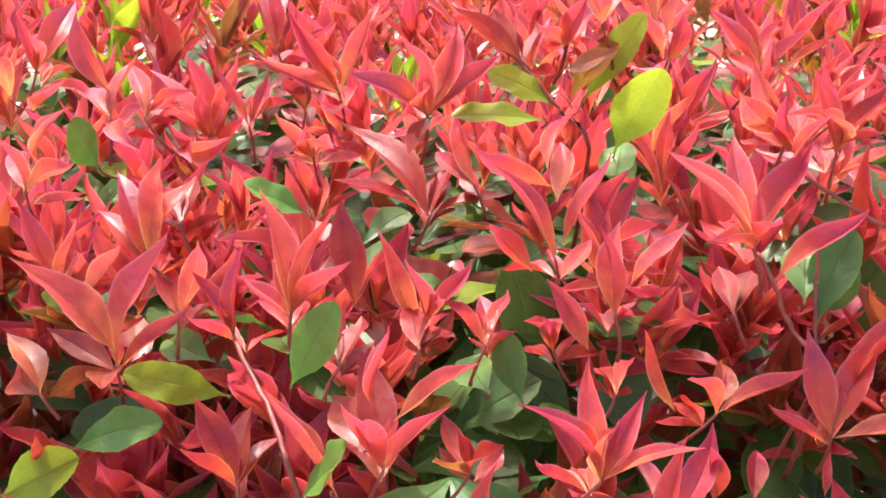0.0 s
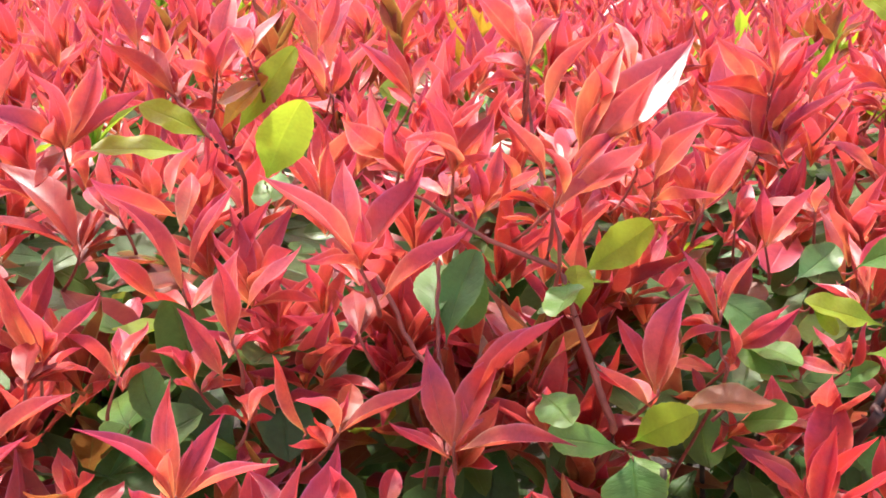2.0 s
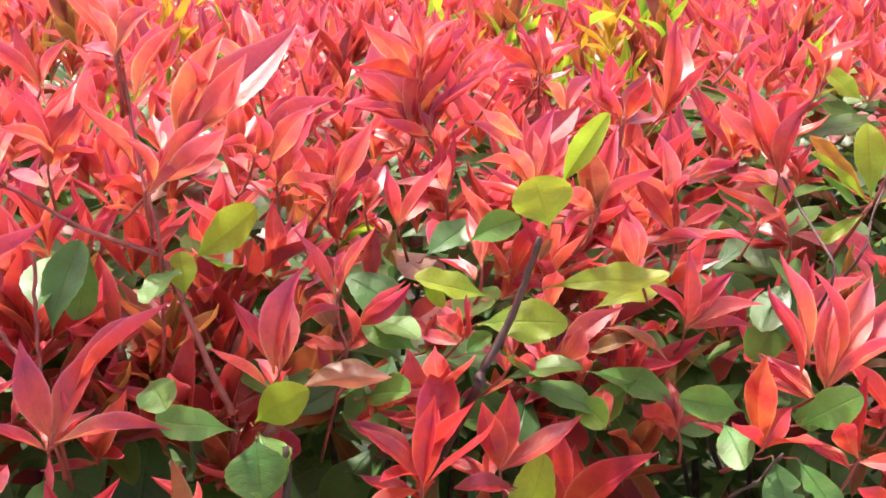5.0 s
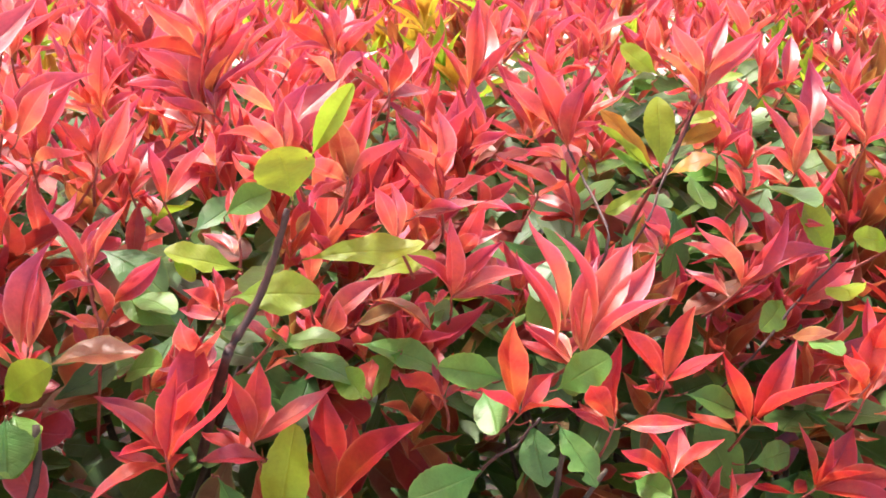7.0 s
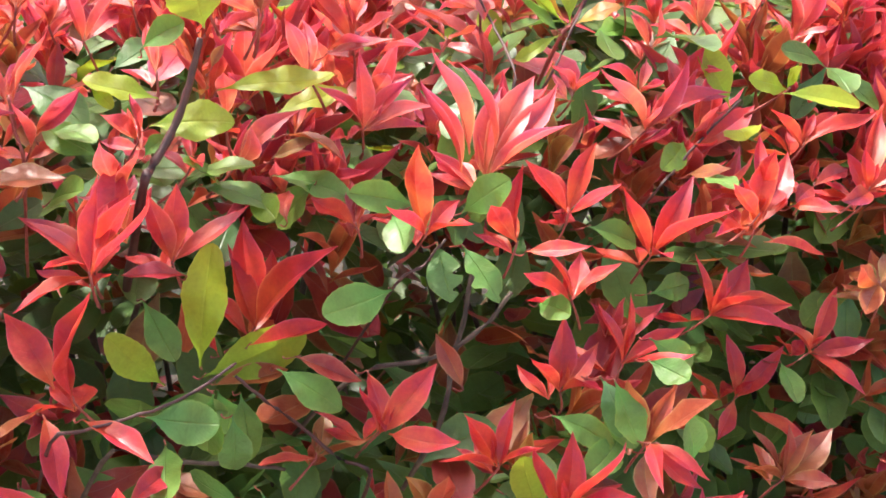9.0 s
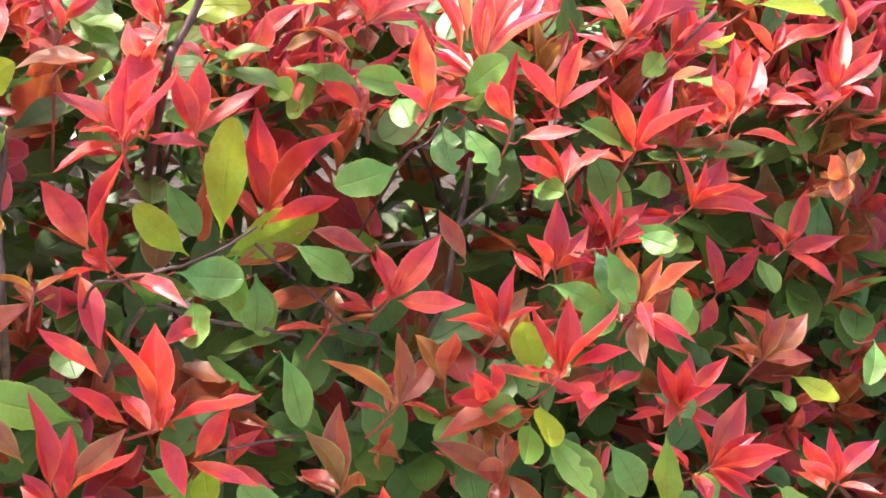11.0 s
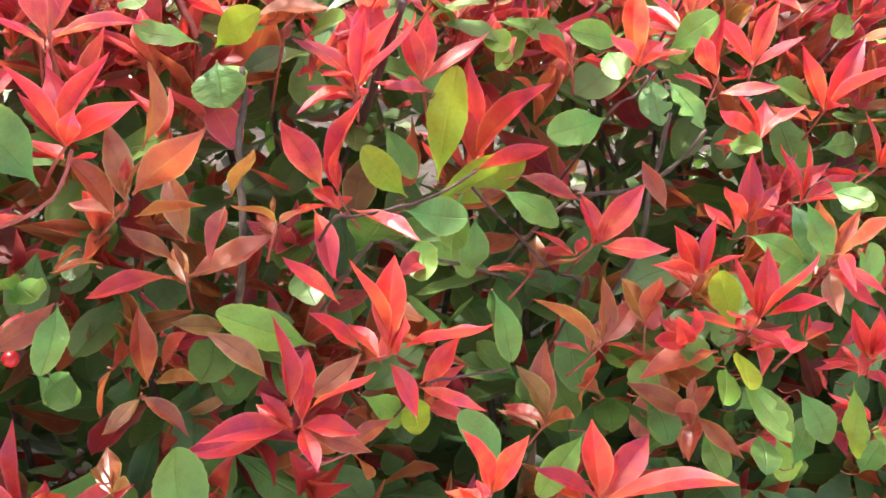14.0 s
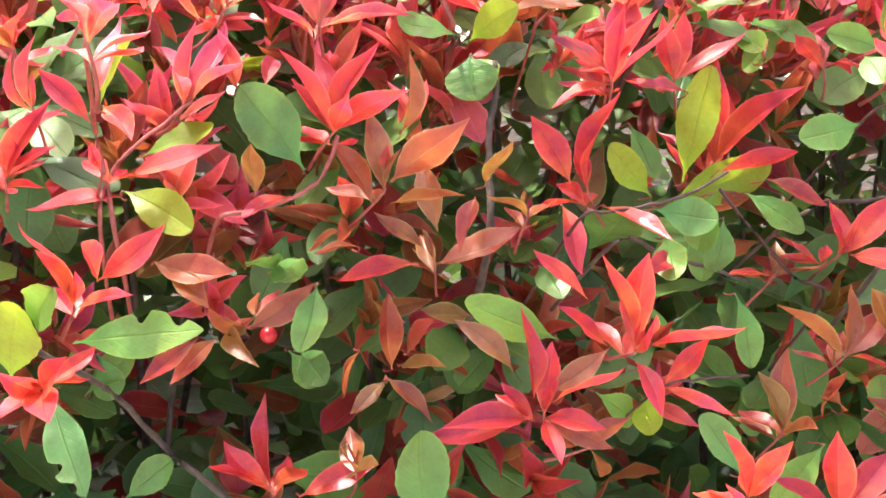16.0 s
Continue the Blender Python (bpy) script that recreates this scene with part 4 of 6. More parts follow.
shoot((0.731, 0.454, 0.729), None, ("r", 1, 0, 0, 0, -39, -35, 12), ("r", 1, 0, 0, 0, 49, 28, -2))
shoot((0.661, 0.506, 0.717), None, ("r", 1, 0, 0, 0, -13, -25, 43), ("r", 1, 0, 0, 0, -45, -23, 21), ("r", 1, 0, 0, 0, -28, -25, 38))
shoot((0.806, 0.462, 0.694), None, ("r", 1, 0, 0, 0, 14, 14, 44))
shoot((0.210, 0.544, 0.912), (-33, 16, -49), ("r", -1, 0, 0, 0, -34, 0, 57), ("r", 1, 0, 0, 0, -5, 38, 47), ("r", 1, 0, 0, 0, 34, 8, 58), ("r", -1, 0, 0, 0, 45, -37, 34), ("r", 1, 0, 0, 0, -25, 15, 35), ("r", 1, 0, 0, 0, 6, -37, 34))
shoot((0.192, 0.567, 0.881), None, ("g", -1, 0, 0, 0, -41, -13, 63, 1.25))
shoot((0.246, 0.559, 0.864), None, ("o", 1, 0, 0, 0, -6, 27, 55), ("o", -1, 4, -3, 8, 52, -36, 58), ("o", 1, -8, 4, -10, -35, 6, 38), ("o", -1, 4, -4, -7, 48, -44, 7))
shoot((0.265, 0.600, 0.894), None, ("o", 1, 0, 0, 0, 9, 8, 60))
shoot((0.283, 0.566, 0.805), None, ("o", 1, 0, 0, 0, 64, -10, 30), ("o", 1, 2, 1, 25, -2, 37, 69), ("o", 1, 33, 13, 45, 13, -19, 13), ("o", 1, -5, 12, 8, -40, 27, 35))
shoot((0.273, 0.577, 0.803), None, ("r", 1, 0, 0, 0, -61, -12, -4))
shoot((0.225, 0.543, 0.830), None, ("o", 1, 0, 0, 0, -35, -23, 7))
shoot((0.363, 0.520, 0.758), None, ("g", 1, 0, 0, 0, -68, 6, 33))
shoot((0.307, 0.560, 0.766), None, ("o", 1, 0, 0, 0, -40, -14, 14))
shoot((0.249, 0.561, 0.728), None, ("o", 1, 0, 0, 0, -2, -1, 62))
shoot((0.261, 0.563, 0.738), None, ("o", 1, 0, 0, 0, 14, -34, 41))
shoot((0.253, 0.550, 0.736), None, ("o", 1, 0, 0, 0, 24, -47, 17))
shoot((0.241, 0.537, 0.733), None, ("o", 1, 0, 0, 0, 28, -24, -27))
shoot((0.242, 0.544, 0.728), None, ("o", 1, 0, 0, 0, -31, -27, -10))
shoot((0.226, 0.557, 0.748), None, ("o", 1, 0, 0, 0, -12, 24, -49))
shoot((0.509, 0.546, 0.771), None, ("g", 1, 0, 0, 0, 7, -24, -52))
shoot((0.436, 0.537, 0.845), None, ("g", 1, 0, 0, 0, 43, -17, -6))
shoot((0.334, 0.674, 0.935), None, ("g", 1, 0, 0, 0, -1, -49, -24, 1.5))
shoot((0.318, 0.559, 0.864), None, ("o", 1, 0, 0, 0, 11, -30, 39))
shoot((0.345, 0.545, 0.842), None, ("o", 1, 0, 0, 0, -35, -16, 24), ("o", 1, 0, 0, 0, 35, 33, 3))
shoot((0.183, 0.560, 0.750), None, ("g", 1, 0, 0, 0, 12, -52, -3))
shoot((0.214, 0.514, 0.671), None, ("o", 1, 0, 0, 0, -14, -29, 40), ("o", 1, 0, 0, 0, 9, -46, 32), ("o", 1, 0, 0, 0, 2, 45, 16))
shoot((0.266, 0.496, 0.629), None, ("g", 1, 0, 0, 0, -10, -5, 84, 1.35))
shoot((0.448, 0.541, 0.822), None, ("g", 1, 0, 0, 0, -10, -46, -16))
shoot((0.170, 0.577, 0.813), None, ("g", 1, 0, 0, 0, 12, -55, 6))
shoot((0.359, 0.562, 0.800), None, ("g", 1, 0, 0, 0, 3, -50, -8))
shoot((0.406, 0.558, 0.694), None, ("g", 1, 0, 0, 0, 37, 11, -34))
shoot((0.457, 0.587, 0.672), None, ("y", 1, 0, 0, 0, -9, -45, -11))
shoot((0.760, 0.525, 0.817), None, ("g", 1, 0, 0, 0, -2, -36, -31))
shoot((0.803, 0.531, 0.820), None, ("g", 1, 0, 0, 0, 8, -42, 1))
shoot((0.540, 0.604, 0.831), None, ("g", 1, 0, 0, 0, 37, -31, -26))
shoot((0.478, 0.528, 0.857), None, ("g", 1, 0, 0, 0, -3, 15, -48))
shoot((0.491, 0.537, 0.835), None, ("g", 1, 0, 0, 0, 2, 16, -48))
shoot((0.549, 0.586, 0.846), None, ("o", 1, 0, 0, 0, 42, -20, -18))
shoot((0.795, 0.488, 0.702), None, ("g", 1, 0, 0, 0, 52, 10, -28))
shoot((0.728, 0.476, 0.639), None, ("g", 1, 0, 0, 0, 26, 7, -51))
shoot((0.783, 0.497, 0.765), None, ("o", 1, 0, 0, 0, -17, -39, -22))
shoot((0.789, 0.512, 0.764), None, ("r", 1, 0, 0, 0, 36, -30, -31))
shoot((0.376, 0.487, 0.687), None, ("o", 1, 0, 0, 0, 41, 22, 9), ("o", 1, 0, 0, 0, 20, 27, -41))
shoot((0.071, 0.350, 1.007), (0, 5, -48), ("r", 1, 0, 0, 0, -9, -33, 27), ("r", -1, 0, 0, 0, 15, -42, 25), ("r", 1, 0, 0, 0, -7, 54, 19))
shoot((0.061, 0.524, 0.898), None, ("r", 1, -5, 18, 29, -35, 32, 63), ("r", 1, 3, 21, 39, 21, -32, 28))
shoot((0.065, 0.499, 0.946), None, ("y", 1, 0, 0, 0, 22, -15, 42))
shoot((0.071, 0.374, 0.976), None, ("r", 1, 0, 0, 0, 14, 36, 36))
shoot((0.084, 0.582, 0.893), None, ("y", 1, 0, 0, 0, 49, -9, 22))
shoot((0.114, 0.564, 0.930), (-37, 20, -29), ("r", 1, 0, 0, 0, 13, 14, 56), ("r", 1, 0, 0, 0, 32, 41, 50), ("r", -1, 6, -7, 6, 41, -29, 35), ("r", 1, 0, 0, 0, -4, -35, 31), ("r", 1, -1, 1, 11, -18, 52, 32))
shoot((0.069, 0.587, 0.869), None, ("y", 1, 0, 0, 0, 45, -40, -19))
shoot((0.070, 0.547, 0.876), None, ("r", 1, 0, 0, 0, -58, -21, 2))
shoot((0.075, 0.554, 0.888), None, ("r", 1, 0, 0, 0, 61, -16, 22))
shoot((0.047, 0.403, 0.855), (-16, 16, -26), ("r", -1, 2, 2, 17, -23, -3, 54), ("r", 1, 0, 0, 0, -15, -15, 41), ("r", 1, 14, 6, 14, 52, 8, 43), ("r", 1, 0, 0, 0, 34, -40, 21), ("r", 1, 13, 8, 12, 10, -27, 47))
shoot((0.086, 0.558, 0.826), None, ("o", 1, 0, 0, 0, 54, -41, 4))
shoot((0.097, 0.548, 0.822), None, ("o", 1, 0, 0, 0, 24, -45, -12))
shoot((0.030, 0.546, 0.777), None, ("c", -1, 0, 0, 0, 86, -53, 23))
shoot((0.023, 0.430, 0.833), None, ("g", 1, 0, 0, 0, 16, -36, 39))
shoot((0.007, 0.424, 0.807), None, ("y", -1, 0, 0, 0, 8, -8, 50, 1.5))
shoot((0.011, 0.549, 0.743), None, ("c", 1, 0, 0, 0, 22, -61, -51, 1.1))
shoot((0.040, 0.601, 0.745), None, ("g", 1, 0, 0, 0, 5, 20, -48))
shoot((0.049, 0.599, 0.624), None, ("g", -1, 0, 0, 0, 38, -15, 38))
shoot((0.026, 0.400, 0.810), None, ("r", 1, 0, 0, 0, -17, -32, 28), ("r", 1, 0, 0, 0, 19, -39, 36), ("r", 1, 0, 0, 0, 8, -51, 5), ("r", 1, 0, 0, 0, -20, -37, 4))
shoot((0.155, 0.533, 0.657), None, ("r", 1, 0, 0, 0, 1, 20, 67), ("r", -1, 0, 0, 0, -31, -5, 45), ("r", 1, 0, 0, 0, -43, -8, 28), ("r", 1, 0, 0, 0, 30, 35, -7))
shoot((0.174, 0.524, 0.653), None, ("r", 1, 0, 0, 0, 56, -1, 20))
shoot((0.146, 0.530, 0.784), None, ("o", 1, 0, 0, 0, 46, 1, 28), ("o", 1, -21, 9, -10, -55, 0, -37), ("o", 1, -16, -2, -2, 3, -50, -8), ("o", 1, -34, 4, -7, -75, -1, -34), ("o", 1, 0, 0, 0, -26, -27, 27))
shoot((0.157, 0.544, 0.871), None, ("o", -1, 0, 0, 0, -3, -22, 42))
shoot((0.182, 0.548, 0.868), (30, 19, 13), ("r", 1, 0, 0, 0, -39, -24, -6))
shoot((0.194, 0.538, 0.809), None, ("g", 1, 0, 0, 0, -17, -36, -35))
shoot((0.174, 0.554, 0.754), None, ("g", 1, 0, 0, 0, 25, 21, -39))
shoot((0.002, 0.532, 0.896), None, ("r", 1, 0, 0, 0, 32, 6, 49), ("r", 1, 0, 0, 0, 36, -33, 28), ("r", 1, 0, 0, 0, -2, -36, 31))
shoot((0.023, 0.536, 0.937), None, ("r", 1, 0, 0, 0, -7, -15, 41), ("r", 1, 0, 0, 0, 5, 14, 46))
shoot((0.028, 0.608, 0.709), None, ("g", 1, 0, 0, 0, 36, 23, 23))
shoot((0.236, 0.583, 0.780), None, ("o", 1, 0, 0, 0, 19, 16, -45))
shoot((0.213, 0.553, 0.840), None, ("o", 1, 0, 0, 0, -18, 41, -27))
shoot((0.170, 0.571, 0.808), None, ("g", 1, 0, 0, 0, -17, -39, 23))
shoot((0.162, 0.871, 1.136), (4, 16, -17), ("r", 1, -11, 3, 29, -36, 20, 73), ("r", 1, -9, 16, 36, 6, 21, 80), ("r", 1, -1, 11, 19, 24, 47, 76), ("r", -1, -6, -1, 6, -26, -18, 43))
shoot((0.082, 0.798, 1.169), None, ("r", 1, 0, 0, 0, -17, -26, 29), ("r", 1, 0, 0, 0, 13, 29, 46))
shoot((0.102, 0.793, 1.173), None, ("r", 1, 0, 0, 0, 5, 47, 28), ("r", 1, 0, 0, 0, 25, 32, 32), ("r", 1, 0, 0, 0, -10, -38, 23))
shoot((0.054, 0.824, 1.144), None, ("w", -1, 0, 0, 0, -46, -13, 38), ("w", 1, 0, 0, 0, -19, 42, 33), ("w", 1, 0, 0, 0, 10, 44, 25))
shoot((0.026, 0.864, 1.174), None, ("r", 1, 0, 0, 0, -20, 15, 47), ("r", 1, 0, 0, 0, 8, 13, 45))
shoot((0.215, 0.825, 1.141), None, ("r", -1, 0, 0, 0, -41, -9, 42), ("r", 1, 0, 0, 0, -14, 35, 48), ("r", 1, 0, 0, 0, 23, 35, 32))
shoot((0.261, 0.663, 1.183), (7, 12, -31), ("r", -1, 0, 0, 0, -38, -5, 43), ("r", 1, 0, 0, 0, -8, 36, 40))
shoot((0.218, 0.664, 1.114), None, ("r", 1, 0, 0, 0, 20, 28, 47), ("r", -1, 0, 0, 0, -20, -8, 51), ("w", 1, 0, 0, 0, 21, -11, 42))
shoot((0.192, 0.650, 1.117), None, ("r", 1, 0, 0, 0, -33, -2, 34), ("r", 1, 0, 0, 0, 9, 46, 24), ("r", 1, 0, 0, 0, -14, -24, 38))
shoot((0.290, 0.654, 1.128), (-6, 15, -28), ("r", 1, 0, 0, 0, 82, 46, 65), ("r", -1, 0, 0, 0, 40, -20, 53), ("r", 1, 0, 0, 0, 37, 40, 61))
shoot((0.275, 0.629, 1.109), None, ("r", -1, 0, 0, 0, 38, -27, 35), ("r", 1, 0, 0, 0, 43, 28, 36), ("r", 1, 0, 0, 0, -19, -30, 33))
shoot((0.352, 0.705, 1.103), None, ("r", -1, 0, 0, 0, 25, -23, 41))
shoot((0.404, 0.753, 1.073), None, ("r", 1, 0, 0, 0, 23, -23, 54), ("r", 1, 0, 0, 0, -2, 48, 14), ("r", 1, 0, 0, 0, 23, 35, 32))
shoot((0.504, 0.888, 1.132), None, ("r", 1, 0, 0, 0, 53, 24, 46), ("w", -1, 0, 0, 0, -65, -17, 14))
shoot((0.507, 0.863, 1.090), None, ("r", -1, 0, 0, 0, -46, -15, 20), ("r", 1, 0, 0, 0, 30, 25, 41), ("r", 1, 0, 0, 0, 3, 42, 30))
shoot((0.628, 0.941, 1.125), None, ("r", 1, 0, 0, 0, 27, -16, 31), ("r", 1, 0, 0, 0, 8, 38, 37), ("r", -1, 0, 0, 0, -47, -28, 14))
shoot((0.559, 0.812, 1.084), None, ("r", 1, 0, 0, 0, -35, 16, 23))
shoot((0.519, 0.679, 1.064), None, ("r", 1, 0, 0, 0, -30, 8, 36))
shoot((0.510, 0.646, 1.091), None, ("r", 1, 0, 0, 0, 0, -26, 38))
shoot((0.690, 1.022, 1.177), (0, 12, -37), ("y", 1, 0, 0, 0, -38, 18, 30), ("y", 1, 0, -4, 8, 47, 32, 19))
shoot((0.708, 1.015, 1.162), None, ("y", 1, 0, 0, 0, 8, -38, 15))
shoot((0.582, 0.919, 1.117), None, ("r", 1, 0, 0, 0, 6, 40, 34), ("r", 1, 0, 0, 0, 26, 28, 39), ("r", 1, 0, 0, 0, -38, -38, 10))
shoot((0.577, 0.754, 1.119), None, ("r", -1, 0, 0, 0, -31, -28, 32), ("r", 1, 0, 0, 0, 37, 38, 23))
shoot((0.355, 0.754, 1.150), None, ("r", 1, 0, 0, 0, -6, -20, 39), ("r", 1, 0, 0, 0, 32, -9, 34), ("r", 1, 0, 0, 0, 8, 48, 28))
shoot((0.394, 0.812, 1.151), None, ("r", -1, 0, 0, 0, -12, -39, 22), ("r", 1, 0, 0, 0, 23, 37, 28), ("r", 1, 0, 0, 0, 10, 51, 18))
shoot((0.361, 0.734, 1.083), None, ("r", 1, 0, 0, 0, 11, 45, 26), ("r", -1, 0, 0, 0, -19, -27, 28), ("r", -1, 0, 0, 0, 32, -46, 14))
shoot((0.405, 0.771, 1.068), None, ("r", 1, 0, 0, 0, -3, 7, 48), ("r", 1, 0, 0, 0, 34, -7, 54), ("w", -1, 0, 0, 0, -25, -8, 41))
shoot((0.504, 0.888, 1.095), (3, 15, -21), ("r", -1, 0, 18, 37, -45, 8, 86), ("r", 1, 4, 18, 41, 0, 59, 85), ("r", 1, 13, 14, 37, 35, 12, 84), ("r", -1, -8, 5, 16, -49, 9, 45), ("r", 1, 33, -1, 28, 62, -6, 70), ("r", 1, 38, -16, 25, 76, 5, 53), ("r", 1, -20, 16, 15, -63, 4, 18), ("r", -1, -8, 2, -7, -41, -15, 16), ("o", 1, 6, -3, 2, 15, -29, 42))
shoot((0.424, 0.745, 1.059), None, ("r", 1, 0, 0, 0, 24, 35, 26), ("r", 1, 0, 0, 0, -4, -39, 31), ("r", 1, 0, 0, 0, -12, -39, 25))
shoot((0.486, 0.755, 1.069), None, ("r", -1, 0, 0, 0, -10, -34, 32), ("w", 1, 0, 0, 0, -26, 50, -3), ("w", 1, 0, 0, 0, 18, 47, 6))
shoot((0.512, 0.673, 1.094), None, ("r", -1, 0, 0, 23, -34, -14, 48), ("r", 1, 0, 0, 0, 0, 27, 42), ("w", 1, 0, 0, 0, 51, 26, 40), ("r", 1, 0, 0, 0, -17, -39, 22))
shoot((0.620, 0.913, 1.131), None, ("w", -1, 0, 0, 0, -45, -5, 27), ("r", 1, 0, 0, 0, -16, 19, 39), ("r", 1, 0, 0, 0, 17, 32, 40), ("r", 1, 0, 0, 0, 42, 17, 26), ("r", 1, 0, 0, 0, -46, -11, 4))
shoot((0.603, 0.714, 1.117), None, ("r", 1, 0, 0, 0, -24, -12, 37), ("w", 1, 0, 0, 0, -33, -16, 27), ("w", 1, 0, 0, 0, 31, 24, 35), ("w", 1, 0, 0, 0, 41, 30, 1))
shoot((0.550, 0.633, 1.075), None, ("o", -1, 0, 0, 0, -11, -7, 46), ("r", 1, 0, 0, 0, 25, 29, 52))
shoot((0.772, 0.973, 1.081), None, ("r", 1, 0, 0, 0, 35, 45, 74), ("r", 1, 0, 0, 0, 45, 3, 54), ("r", 1, 0, 0, 0, -32, 4, 49), ("r", 1, 0, 0, 0, 5, 44, 52))
shoot((0.776, 0.855, 1.149), None, ("r", 1, 0, 0, 0, -29, 15, 31), ("r", 1, 0, 0, 0, 31, 37, 28), ("r", 1, 0, 0, 0, 47, 25, 14))
shoot((0.803, 0.773, 1.134), None, ("r", 1, 0, 0, 0, -31, -4, 37), ("r", 1, 0, 0, 0, 28, 29, 38), ("r", 1, -3, 9, 13, 35, -4, 35))
shoot((0.910, 0.785, 1.112), None, ("r", -1, 0, 0, 0, 32, -30, 39), ("r", -1, 0, 0, 0, -33, 5, 48), ("r", 1, 0, 0, 0, 37, 27, 52))
shoot((0.946, 0.815, 1.034), None, ("r", -1, 0, 0, 0, -21, -18, 40), ("r", 1, 0, 0, 0, 20, -25, 31))
shoot((1.282, 1.083, 1.073), None, ("r", -1, 0, 0, 0, -43, -2, 39), ("r", 1, 0, 0, 0, 23, 29, 43), ("r", 1, 0, 0, 0, 38, -4, 35))
shoot((1.058, 0.755, 1.046), None, ("r", 1, 0, 0, 0, -57, -4, 59), ("r", 1, 0, 0, 0, 21, 5, 68), ("r", -1, 0, 0, 0, 4, -35, 22), ("r", 1, 0, 0, 0, 0, 40, 58))
shoot((1.080, 0.870, 1.030), None, ("r", 1, 0, 0, 0, -25, -1, 52), ("r", 1, 0, 0, 0, 35, 45, 78), ("r", 1, 0, 0, 0, 45, 26, 25))
shoot((1.152, 0.997, 1.063), None, ("r", -1, 0, 0, 0, -37, 4, 38), ("r", 1, 0, 0, 0, 25, 31, 57), ("r", 1, 0, 0, 0, -6, -34, 28))
shoot((0.971, 0.807, 0.997), None, ("r", -1, 0, 0, 0, -34, -16, 36), ("r", 1, 0, 0, 0, 0, -16, 44), ("r", 1, 0, 0, 0, 51, 25, 7))
shoot((0.974, 0.739, 0.976), None, ("r", -1, 0, 0, 0, -34, -10, 40), ("r", 1, 0, 0, 0, -5, -24, 40), ("r", 1, 0, 0, 0, 3, -40, 19))
shoot((0.851, 0.738, 0.978), None, ("r", -1, 0, 0, 0, -36, -22, 32), ("r", 1, 0, 0, 0, 2, -37, 27))
shoot((0.917, 0.738, 0.972), None, ("r", -1, 0, 0, 0, -46, -8, 28), ("r", 1, 0, 0, 0, 29, 36, 24), ("r", 1, 0, 0, 0, -2, -41, 20))
shoot((0.582, 0.641, 1.031), None, ("r", -1, 0, 0, 0, -19, -13, 42), ("r", 1, 0, 0, 0, 9, 37, 34))
shoot((0.725, 0.725, 1.033), None, ("w", 1, 0, 0, 0, -36, 4, 32), ("w", 1, 0, 0, 0, 41, 33, 4))
shoot((0.938, 0.590, 0.887), None, ("r", 1, 0, 0, 0, -17, 0, 47), ("r", 1, 0, 0, 0, 17, 4, 64), ("r", 1, 0, 0, 0, 52, 31, 52), ("r", 1, 4, -2, 5, 53, 27, 14))
shoot((0.936, 0.595, 0.884), None, ("r", 1, 0, 0, 0, -50, -23, 9))
shoot((0.977, 0.595, 0.900), None, ("r", 1, 0, 0, 0, 17, -40, 4))
shoot((1.056, 0.593, 0.905), None, ("r", 1, 0, 0, 0, 38, 36, 59), ("r", -1, 0, 0, 0, -18, -9, 43), ("r", 1, 0, 0, 0, 6, -42, 1), ("r", 1, 0, 0, 0, 55, 4, 32), ("w", 1, 0, 0, 0, -52, -25, 5))
shoot((1.056, 0.567, 0.830), None, ("o", -1, 0, 0, 0, -42, -19, 30), ("o", 1, 0, 0, 0, 44, 33, 15), ("o", 1, 0, 0, 0, -44, -33, -8))
shoot((0.806, 0.465, 0.696), None, ("r", 1, 0, 0, 0, -22, 2, 48), ("r", 1, 0, 0, 0, -8, -15, 49), ("r", 1, 0, 0, 0, 53, 11, 31), ("r", 1, 0, 0, 0, -3, -35, 33), ("o", 1, 0, 0, 0, -39, -33, 7))
shoot((0.848, 0.478, 0.628), None, ("r", -1, 0, 0, 0, 39, -53, 32), ("r", 1, 0, 0, 0, 44, -10, 28), ("w", 1, 0, 0, 0, 59, 30, 45), ("r", 1, 0, 0, 0, 19, -39, 4), ("r", 1, 0, 0, 0, 15, -43, -11), ("r", 1, 0, 0, 0, 4, 32, 34))
shoot((0.824, 0.475, 0.631), None, ("r", 1, 0, 0, 0, -9, -43, -4))
shoot((0.951, 0.542, 0.680), None, ("o", 1, 0, 0, 0, -28, 10, 48), ("o", 1, 0, 0, 0, 8, 8, 47), ("o", 1, 0, 0, 0, 57, 10, 32), ("o", 1, 0, 0, 0, 28, -34, 8), ("o", -1, 0, 0, 0, -49, -10, 27))
shoot((0.965, 0.521, 0.671), None, ("y", 1, 0, 0, 0, 20, -41, -11))
shoot((0.952, 0.439, 0.607), None, ("r", -1, 0, 0, 0, -32, 10, 48), ("r", 1, 0, 0, 0, 3, 18, 45), ("r", 1, 0, 0, 0, 51, 9, 26), ("r", -1, 0, 0, 0, -46, -3, 36), ("r", 1, 0, 0, 0, 12, -39, 7))
shoot((1.043, 0.504, 0.697), None, ("g", 1, 0, 0, 0, -31, -29, -26))
shoot((0.672, 0.504, 0.653), None, ("o", 1, 0, 0, 0, -26, -32, -20), ("o", 1, 0, 0, 0, -50, 30, 25), ("o", 1, 0, 0, 0, -38, -27, 22), ("o", 1, 0, 0, 0, 21, -39, -24), ("o", 1, 0, 0, 0, 35, 33, 6))
shoot((0.625, 0.513, 0.737), None, ("o", -1, 0, 0, 0, -26, -5, 44), ("o", 1, 0, 0, 0, -1, -21, 47), ("o", 1, 0, 0, 0, 9, 48, -1))
shoot((0.584, 0.504, 0.683), None, ("o", 1, 0, 0, 0, -35, -23, 28))
